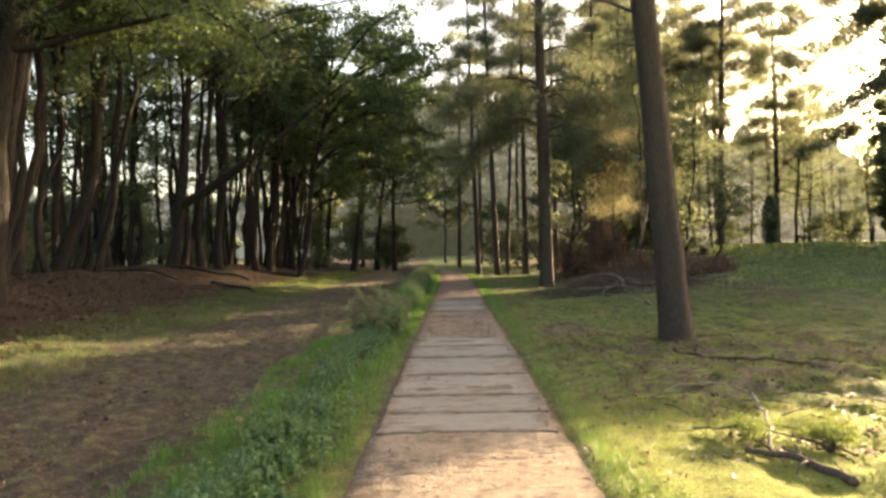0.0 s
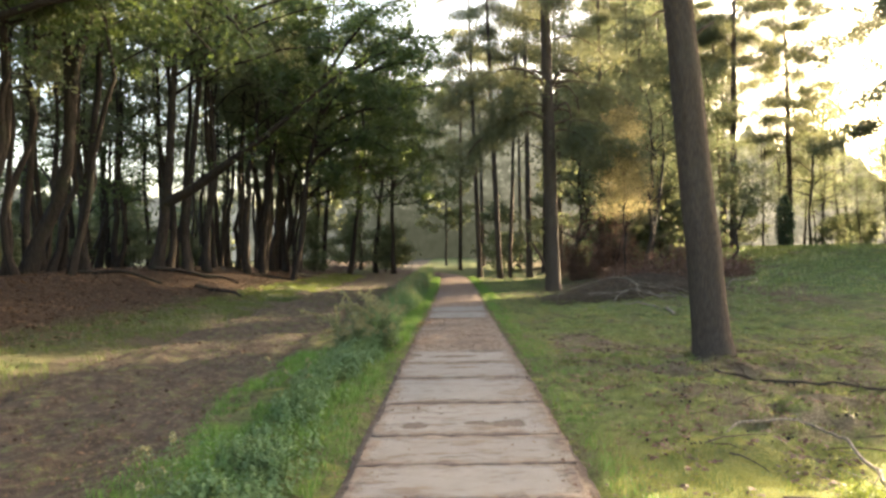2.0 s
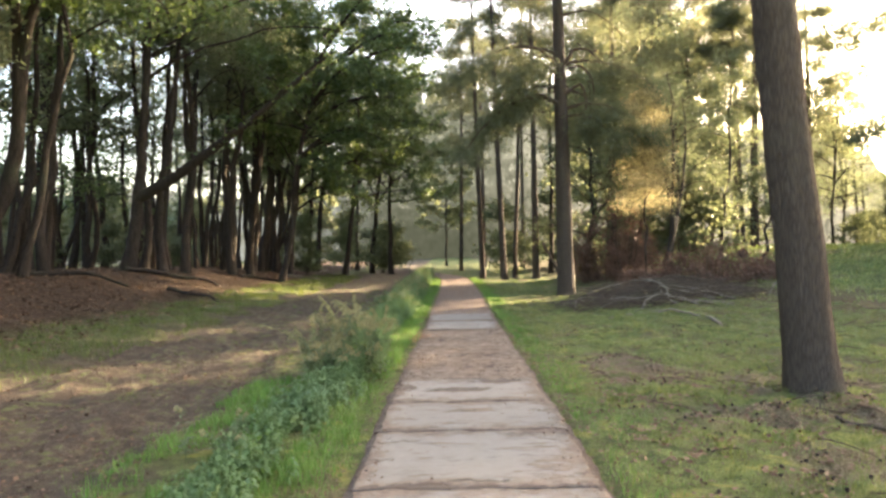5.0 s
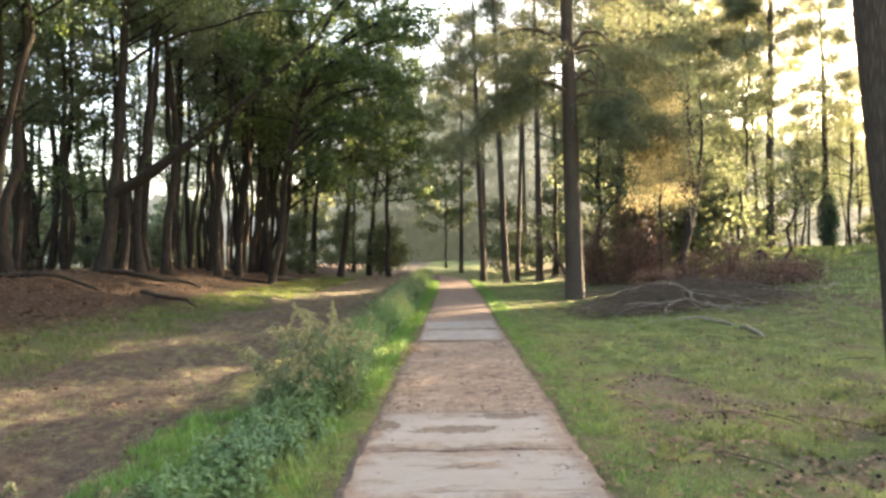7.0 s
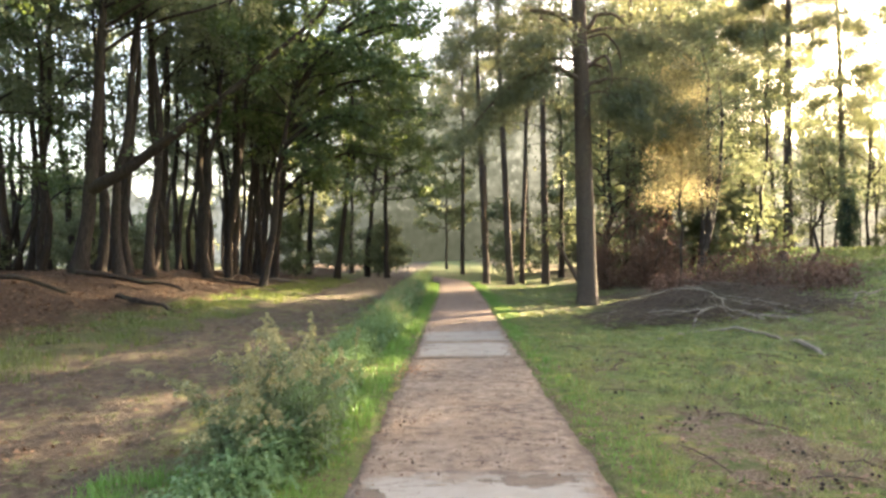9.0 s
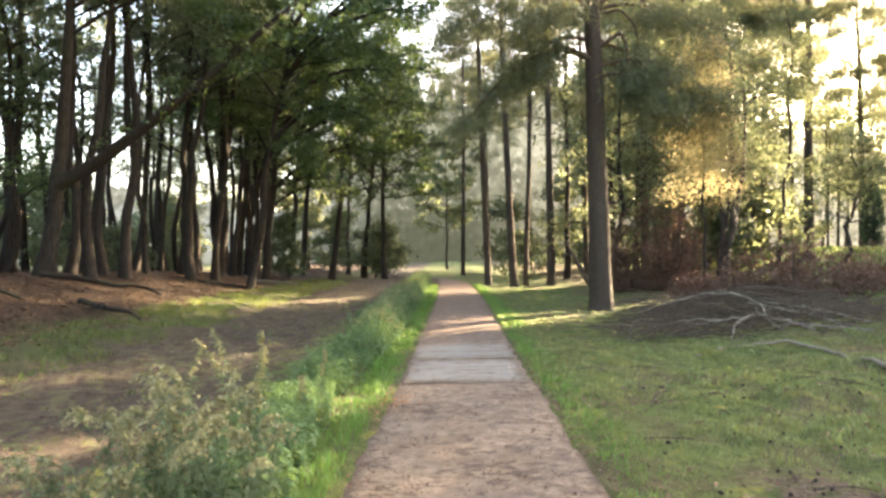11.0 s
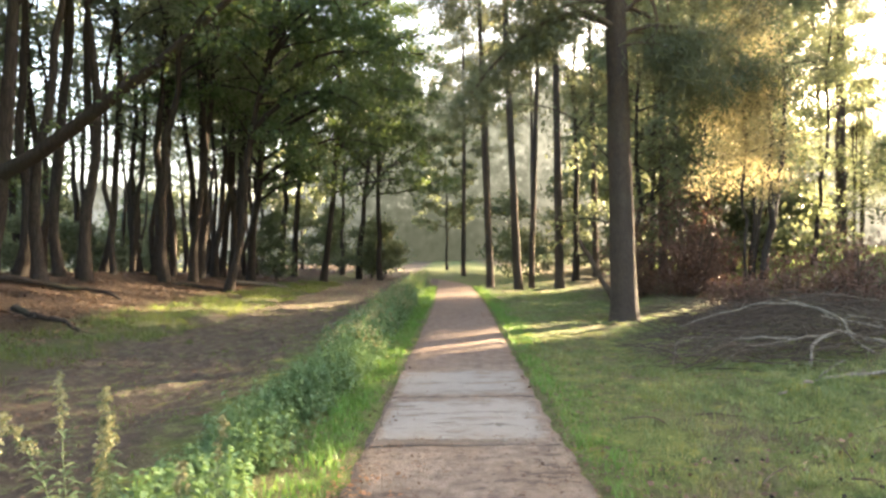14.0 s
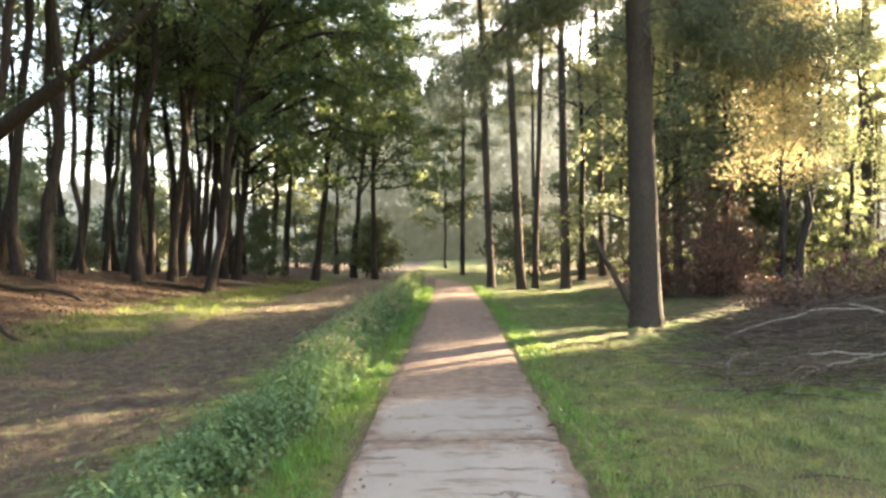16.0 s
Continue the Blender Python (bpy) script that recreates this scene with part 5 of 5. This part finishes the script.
# ---- weeds along the path ----
def stalks(bases, heights, g, pairs, leaf, spread, taper=0.5, lean=0.1):
    """Upright leafy stalks: stems as slim crossed strips, leaves in drooping opposite pairs that shrink upwards."""
    n = len(bases)
    b = np.asarray(bases, float)
    h = np.asarray(heights, float)
    top = np.stack([g.normal(size=n) * lean * h, g.normal(size=n) * lean * h, h], 1)
    w = 0.005
    sv = []
    for off in (np.array([w, 0, 0]), np.array([0, w, 0])):
        sv.append(np.stack([b - off, b + off, b + top + off * 0.5, b + top - off * 0.5], 1))
    sv = np.concatenate(sv).reshape(-1, 3)
    stems = (sv, np.arange(len(sv)).reshape(-1, 4))
    lv = []
    for k in range(pairs):
        f = (k + 0.8) / pairs * np.ones(n) + g.uniform(-0.04, 0.04, n)
        c = b + top * f[:, None]
        a = g.uniform(0, 6.28, n) + k * 1.57
        for sgn in (0, math.pi):
            out = np.stack([np.cos(a + sgn), np.sin(a + sgn), g.uniform(-0.5, 0.25, n)], 1)
            out /= np.linalg.norm(out, axis=1)[:, None]
            side = np.stack([-np.sin(a + sgn), np.cos(a + sgn), g.uniform(-0.3, 0.3, n)], 1)
            L = (leaf * (1 - taper * f) * g.uniform(0.7, 1.25, n))[:, None]
            s0 = c + out * spread * L
            up = np.array([0, 0, 1.0])
            lv.append(np.stack([s0, s0 + out * L * 0.42 + side * L * 0.26 + up * L * 0.06, s0 + out * L - up * L * 0.22, s0 + out * L * 0.42 - side * L * 0.26 + up * L * 0.06], 1))
    lv = np.concatenate(lv).reshape(-1, 3)
    return stems, (lv, np.arange(len(lv)).reshape(-1, 4))


def nettle_strip():
    g = np.random.default_rng(500)
    n = 11000
    y = 2.0 + 38.0 * g.random(n) ** 1.15
    mid = centre(y) - 1.50 - 0.1 * np.sin(y * 0.9) - 0.35 * ease(y, 18, 28)
    x = mid + g.normal(size=n) * (0.15 + 0.10 * ease(y, 14, 26))
    dense = 0.5 + 0.5 * wave(x, y, 1.8, 31)
    keep = g.random(n) < 0.25 + 0.75 * np.clip(dense, 0, 1)
    keep &= (x < centre(y) - 1.08) & ~((y < 9) & (g.random(n) < 0.62))
    x, y = x[keep], y[keep]
    fall = np.exp(-((x - (centre(y) - 1.50)) / 0.40) ** 2) * (0.75 + 0.5 * wave(x, y, 0.7, 33))
    h = (0.21 + 0.16 * ease(y, 9, 20) + 0.15 * ease(y, 20, 30)) * (0.40 + 0.75 * np.clip(fall, 0, 1.6)) * g.uniform(0.65, 1.3, len(x))
    st, lf = stalks(np.stack([x, y, land(x, y) - 0.01], 1), h, g, 8, 0.066 + 0.028 * ease(y, 14, 26), 0.1, 0.3, 0.22)
    tops = (y > 19) & (g.random(len(y)) < 0.2)
    tx, ty, th = np.repeat(x[tops], 16), np.repeat(y[tops], 16), np.repeat(h[tops], 16)
    heads = np.stack([tx, ty, land(tx, ty) + th * g.uniform(0.75, 1.12, len(tx))], 1) + g.normal(size=(len(tx), 3)) * np.array([0.05, 0.05, 0.02])
    root = thing("nettles", (0, 0, 0), "dense strip of blue-green nettles along the path edge", "nettles", kind="stuff")
    tagged(part("stalk_mass", st, LEAF_NETTLE, root), kind="stuff")
    tagged(part("foliage", lf, LEAF_NETTLE, root), kind="stuff")
    tagged(part("flower_mass", leaves(heads, 0.05, g, 0.2, 0.5, 0.4), SEED, root, "pale yellowish flowering tops"), kind="stuff")


nettle_strip()


def arc_stalk(base, h, g, lean):
    """Points of a stem that rises, leans out and nods at the tip."""
    a, out = g.uniform(0, 6.28), h * abs(g.normal()) * lean
    t = np.linspace(0, 1, 8)
    away = out * t ** 1.8
    z = h * (t - 0.10 * t ** 5)
    p = np.stack([math.cos(a) * away, math.sin(a) * away, z], 1) + np.cumsum(g.normal(size=(8, 3)), 0) * 0.004
    return p - p[0] + np.asarray(base)


def lance_leaves(at, out, length, g, wide=0.40):
    """Narrow folded leaves that start at points and droop outwards, two quads each."""
    n = len(at)
    side = np.cross(out, np.array([0, 0, 1.0]))
    side /= np.linalg.norm(side, axis=1)[:, None] + 1e-9
    L = length[:, None]
    up = np.array([0, 0, 1.0])
    mid, tip = at + out * L * 0.5 + up * L * 0.06, at + out * L - up * L * 0.22
    wing = side * L * wide * 0.5
    lift = up * L * 0.07
    v = np.stack([at, mid + wing + lift, tip, mid, at, mid, tip, mid - wing + lift], 1).reshape(-1, 3)
    return v, np.arange(8 * n).reshape(-1, 4)


def tall_weed(at, wide, high, n, seed, label, leaf=0.092, lean=0.35, seedy=0.38, spike=1.0):
    """A clump of arching stems: narrow leaves below, nodding sprays of pale seed above."""
    g = np.random.default_rng(seed)
    x, y = at
    root = thing("tall_weed", on(x, y, -0.01), label, "weed", "tall weeds beside the path")
    la, lo, ll, sp = [], [], [], []
    for i in range(n):
        h = high * g.uniform(0.55, 1.0) if i else high
        o = g.normal(size=2) * wide * 0.26
        p = arc_stalk((o[0], o[1], 0), h, g, lean)
        smooth_shade(part("stem", fix(tube(p, np.linspace(0.0045, 0.0018, 8), 4)), LEAF_WEED, root))
        t8 = np.linspace(0, 1, 8)
        along = lambda f: np.stack([np.interp(f, t8, p[:, k]) for k in range(3)], 1)
        m = int(66 * h)
        f = np.sort(g.uniform(0.12, 0.94, m))
        a = np.arange(m) * 2.4 + g.uniform(-0.4, 0.4, m)
        q = along(f)
        out = np.stack([np.cos(a), np.sin(a), g.uniform(-0.1, 0.7, m)], 1)
        out /= np.linalg.norm(out, axis=1)[:, None]
        la.append(q), lo.append(out), ll.append(leaf * (1.15 - 0.75 * f) * g.uniform(0.7, 1.3, m))
        for k in range(int((70 * seedy + 4) * h)):
            f = 1 - seedy * g.random() ** 1.3
            foot = along(np.array([f]))[0]
            a = g.uniform(0, 6.28)
            L = g.uniform(0.03, 0.085) * (1.25 - 0.5 * f) * (0.5 + h) * spike
            tt = np.linspace(0.1, 1, 9)[:, None]
            spray = foot + np.array([math.cos(a), math.sin(a), 0.35]) * L * tt - np.array([0, 0, 0.75]) * L * tt ** 2.2
            sp.append(spray + g.normal(size=spray.shape) * 0.004)
        sp.append(along(np.linspace(0.86, 1.0, 14)) + g.normal(size=(14, 3)) * 0.005)
    part("foliage", lance_leaves(np.concatenate(la), np.concatenate(lo), np.concatenate(ll), g), LEAF_WEED, root)
    part("seed_head", leaves(np.concatenate(sp), 0.026, g, 0.2, 0.6, 0.6), SEED, root, "pale dry seed heads")["kind"] = "stuff"


for i, (x, y, w, h, n, lean) in enumerate(((-1.2, 10.9, 0.45, 0.55, 8, 0.5), (-0.92, 11.6, 0.55, 1.0, 17, 0.33), (-1.25, 11.7, 0.5, 0.86, 12, 0.45), (-0.78, 12.2, 0.4, 0.86, 6, 0.3), (-1.5, 11.3, 0.25, 0.62, 4, 0.8), (-1.38, 11.5, 0.4, 0.74, 6, 0.45), (-1.0, 11.2, 0.6, 0.6, 15, 0.4),
                                           (-1.22, 13.9, 0.2, 0.92, 3, 0.45), (-1.54, 13.95, 0.24, 0.84, 2, 0.5), (-0.9, 14.0, 0.2, 0.70, 3, 0.4), (-1.95, 14.0, 0.24, 0.80, 2, 0.45), (-1.5, 8.2, 0.4, 0.45, 5, 0.35), (-1.5, 5.2, 0.3, 0.5, 4, 0.35))):
    tall_weed((x, y), w, h, n, 520 + i, "tall yellow-green weed gone to seed", lean=lean, seedy=0.05 if y < 9 else 0.2 if y < 13 else 0.40, spike=1.0 if y < 13 else 0.5)


# ---- grass, litter and crumbs ----
def blades(x, y, h, w, g, bow=0.5):
    """Bent two-segment grass blades on the ground."""
    n = len(x)
    z = land(x, y) - 0.005
    a = g.uniform(0, 6.28, n)
    b = np.stack([x, y, z], 1)
    side = np.stack([np.cos(a), np.sin(a), np.zeros(n)], 1) * (w / 2)[:, None]
    out = np.stack([-np.sin(a), np.cos(a), np.zeros(n)], 1) * (h * bow * g.uniform(0.1, 1.2, n))[:, None]
    up = np.stack([np.zeros(n), np.zeros(n), h], 1)
    m = b + up * 0.6 + out * 0.35
    t = b + up + out
    v = np.stack([b - side, b + side, m + side * 0.8, m - side * 0.8, t + side * 0.15, t - side * 0.15], 1).reshape(-1, 3)
    k = np.arange(n)[:, None] * 6
    f = np.stack([k + np.array([0, 1, 2, 3]), k + np.array([3, 2, 4, 5])], 1).reshape(-1, 4)
    return v, f


def lawn(name, n, box, seed, high, label, material=GRASS, near=1.6, test=None, width=0.0045, bow=0.8):
    g = np.random.default_rng(seed)
    x0, x1, y0, y1 = box
    y = y0 + (y1 - y0) * g.random(n) ** near
    x = x0 + (x1 - x0) * g.random(n)
    ok = np.abs(x - centre(y)) > half_width(y) + 0.0 + 0.09 * g.random(n) + 0.05 * wave(x, y, 0.45, 61)
    if test is not None:
        ok &= test(x, y, g)
    x, y = x[ok], y[ok]
    far_w = 1 + 0.10 * np.clip(y - 6, 0, 30)
    tagged(part(name, blades(x, y, high * g.uniform(0.5, 1.4, len(x)) * np.clip(0.9 + 0.55 * wave(x, y, 0.35, 63) + 0.45 * wave(x, y, 0.9, 64), 0.3, 1.9), width * far_w, g, bow), material), label, "grass", kind="stuff")


lawn("grass", 150000, (0.9, 8.5, 3.2, 34), 600, 0.024, "short mossy grass on the forest floor", near=1.7, test=lambda x, y, g: (((x - 2.3) / 0.5 + 0.7 * wave(x, y, 0.5, 65)) ** 2 + ((y - 11.8) / 1.1 + 0.5 * wave(x, y, 0.6, 66)) ** 2 > 1) & (wave(x, y, 2.2, 41) + 0.5 * wave(x, y, 0.7, 42) > -0.35 - 0.8 * ease(-x, -2.2, -1.2) + 0.45 * ease(x, 2.6, 4.0) * (1 - ease(y, 10, 13))) & (g.random(len(x)) < (1 - 0.85 * ease(x, 4.2, 5.5) * ease(y, 15, 18)) * (1 - 0.6 * ease(x, 2.0, 3.0) * (1 - ease(y, 9.5, 12)))))
lawn("verge_grass", 58000, (0.9, 2.3, 3.2, 38), 601, 0.05, "bright green grass edging the path", GRASS_LUSH, near=1.3, test=lambda x, y, g: x < centre(y) + 0.86 + 0.45 * g.random(len(x)) + 0.12 * wave(x, y, 1.3, 44))
lawn("verge_grass", 64000, (-1.3, 0.1, 3.2, 38), 602, 0.062, "lush green grass between path and nettles", GRASS_LUSH, near=1.3, test=lambda x, y, g: x > centre(y) - 1.12 - 0.2 * g.random(len(x)))
lawn("grass", 30000, (-7.4, -4.9, 6, 44), 603, 0.10, "dark grass beside the sandy ride", GRASS_DARK, near=1.1, test=lambda x, y, g: wave(x, y, 2.0, 45) + 0.4 * wave(x, y, 0.6, 46) > -0.1)
lawn("grass", 26000, (-5.2, -1.8, 3.4, 30), 604, 0.03, "sparse grass tufts on the trodden ride", GRASS_DARK, near=1.5, test=lambda x, y, g: wave(x, y, 1.4, 47) + 0.6 * wave(x, y, 0.5, 48) > 0.45 - 0.5 * ease(x, -3.4, -2.2))
lawn("verge_grass", 20000, (-2.1, -0.9, 3.2, 11), 608, 0.075, "lush grass grown through the nettles", GRASS_LUSH, near=1.0, test=lambda x, y, g: wave(x, y, 0.6, 55) > -0.3)
lawn("grass", 34000, (1.7, 6.5, 4.6, 11.0), 609, 0.05, "dark ragged grass among fallen litter", GRASS_DARK, near=1.0, test=lambda x, y, g: wave(x, y, 1.1, 56) + 0.9 * wave(x, y, 0.4, 57) > 0.25)
lawn("grass", 80000, (1.2, 8.0, 5.0, 22), 606, 0.045, "taller pale tufts in the mossy grass", STRAW_GRASS, near=1.3, width=0.004, test=lambda x, y, g: (((x - 2.3) / 0.5) ** 2 + ((y - 11.8) / 1.1) ** 2 > 0.8) & (wave(x, y, 0.9, 51) + 0.8 * wave(x, y, 0.35, 52) > 0.5 - 0.85 * ease(y, 9, 13)))
lawn("grass", 42000, (1.9, 8.5, 11.5, 19.0), 607, 0.05, "soft pale grass before the brush pile", GRASS, near=1.0, width=0.005, test=lambda x, y, g: (((x - 2.3) / 0.5) ** 2 + ((y - 11.8) / 1.1) ** 2 > 0.8) & (wave(x, y, 1.6, 53) + 0.5 * wave(x, y, 0.5, 54) > -0.25 + 1.2 * ease(-x, -2.8, -1.9)))
lawn("mound_grass", 40000, (8.5, 24, 17, 44), 605, 0.10, "mound grass with sunlit brightness in its green", GRASS_MOUND_LIT, near=1.0, width=0.012, test=lambda x, y, g: wave(x, y, 2.5, 49) > -0.5)


def litter(name, n, box, seed, size, label, test=None, near=1.0, lift=0.012, material=LITTER):
    g = np.random.default_rng(seed)
    x0, x1, y0, y1 = box
    x, y = g.uniform(x0, x1, n), y0 + (y1 - y0) * g.random(n) ** near
    if test is not None:
        ok = test(x, y, g)
        x, y = x[ok], y[ok]
    m = len(x)
    d = g.normal(size=(m, 3)) * np.array([1, 1, 0.25])
    d /= np.linalg.norm(d, axis=1)[:, None]
    up = np.stack([g.normal(size=m) * 0.3, g.normal(size=m) * 0.3, np.ones(m)], 1)
    s = np.cross(d, up)
    L = (size * g.uniform(0.5, 1.4, m))[:, None]
    on_path = np.abs(x - centre(y)) < half_width(y)
    p = np.stack([x, y, np.where(on_path, 0.03, land(x, y)) + lift * g.uniform(0.5, 1.5, m)], 1)
    v = np.stack([p - d * L * 0.5, p + s * L * 0.3 + up * L * 0.1, p + d * L * 0.5, p - s * L * 0.3 + up * L * 0.1], 1).reshape(-1, 3)
    tagged(part(name, (v, np.arange(len(v)).reshape(-1, 4)), material), label, "fallen leaves", kind="stuff")


litter("leaf_litter", 24000, (-16, -6.2, 8, 46), 610, 0.09, "brown fallen oak leaves on the bank", near=1.2)
litter("leaf_litter", 11000, (-6, -1.8, 3.5, 30), 611, 0.045, "crumbs and leaves on the sandy ride", near=1.6)
litter("leaf_litter", 620, (-0.5, 0.3, 13.9, 15.3), 614, 0.036, "patch of russet leaves blown on the path edge", lift=0.008, material=RUSSET, test=lambda x, y, g: g.random(len(x)) < np.exp(-((x + 0.28) / 0.28) ** 2 - ((y - 14.6) / 0.42) ** 2))
litter("leaf_litter", 9000, (1.6, 6.0, 4.4, 10.8), 616, 0.05, "dark leaf litter and debris between moss cushions", test=lambda x, y, g: wave(x, y, 0.8, 58) + 0.7 * wave(x, y, 0.3, 59) > 0.1)
litter("leaf_litter", 3600, (-0.6, 1.4, 10.9, 15.7), 615, 0.026, "dark crumbs and leaf scraps trodden into the path", test=lambda x, y, g: (np.abs(x - centre(y)) < 0.8) & (wave(x, y, 0.7, 79) > -0.3))
litter("leaf_litter", 10000, (-0.8, 1.6, 3.5, 30), 612, 0.028, "leaf scraps and cones along the path", near=1.3, test=lambda x, y, g: np.abs(x - centre(y)) > 0.8 * g.random(len(x)) ** 0.35)
litter("leaf_litter", 20000, (1.2, 9, 3.5, 26), 613, 0.045, "brown leaf scraps among mossy grass", near=1.2, test=lambda x, y, g: (g.random(len(x)) < 0.15 + 0.85 * ease(y, 6, 8)) & (wave(x, y, 2.2, 41) < 0.1) | (((x - 2.35) / 0.8) ** 2 + ((y - 11.5) / 1.3) ** 2 < 1))


def scattered_twigs():
    g = np.random.default_rng(700)
    t = []
    for i in range(420):
        x, y = g.uniform(2.0, 8.5), 3.6 + 13 * g.random() ** 1.3
        if wave(x, y, 1.6, 75) < -0.1 or abs(x - float(centre(y))) < 1.2:
            continue
        a, L = g.uniform(0, 6.28), g.uniform(0.12, 0.6)
        p = bend(on(x, y, 0.015), on(x + math.cos(a) * L, y + math.sin(a) * L, 0.02), 5, (0, 0, 0.02), g, 0.012)
        t.append(tube(p, np.linspace(0.007, 0.003, 5), 4))
    tagged(part("fallen_twigs", fix(join(t)), BARK_TWIG), "thin dark fallen twigs strewn on mossy grass", "twigs", kind="stuff")


scattered_twigs()


def droppings():
    """Small dark rounded bits strewn in loose drifts over the mossy grass."""
    g = np.random.default_rng(710)
    pieces = []
    for i in range(1300):
        x, y = 1.7 + 4.2 * g.random(), 6.2 + 9.0 * g.random()
        if wave(x, y, 1.3, 77) + 0.5 * wave(x, y, 0.4, 78) < 0.35:
            continue
        r = g.uniform(0.007, 0.017)
        p = np.array(on(x, y, r * 0.6 + 0.012))
        a = g.uniform(0, 6.28)
        e = np.array([math.cos(a), math.sin(a), g.uniform(-0.3, 0.3)]) * r
        pieces.append(tube([p - e, p - e * 0.5, p + e * 0.5, p + e], [r * 0.35, r * 0.8, r * 0.8, r * 0.35], 5))
    tagged(part("droppings", fix(join(pieces)), BARK_OAK), "small dark droppings and cones on mossy grass", "droppings", kind="stuff")


droppings()
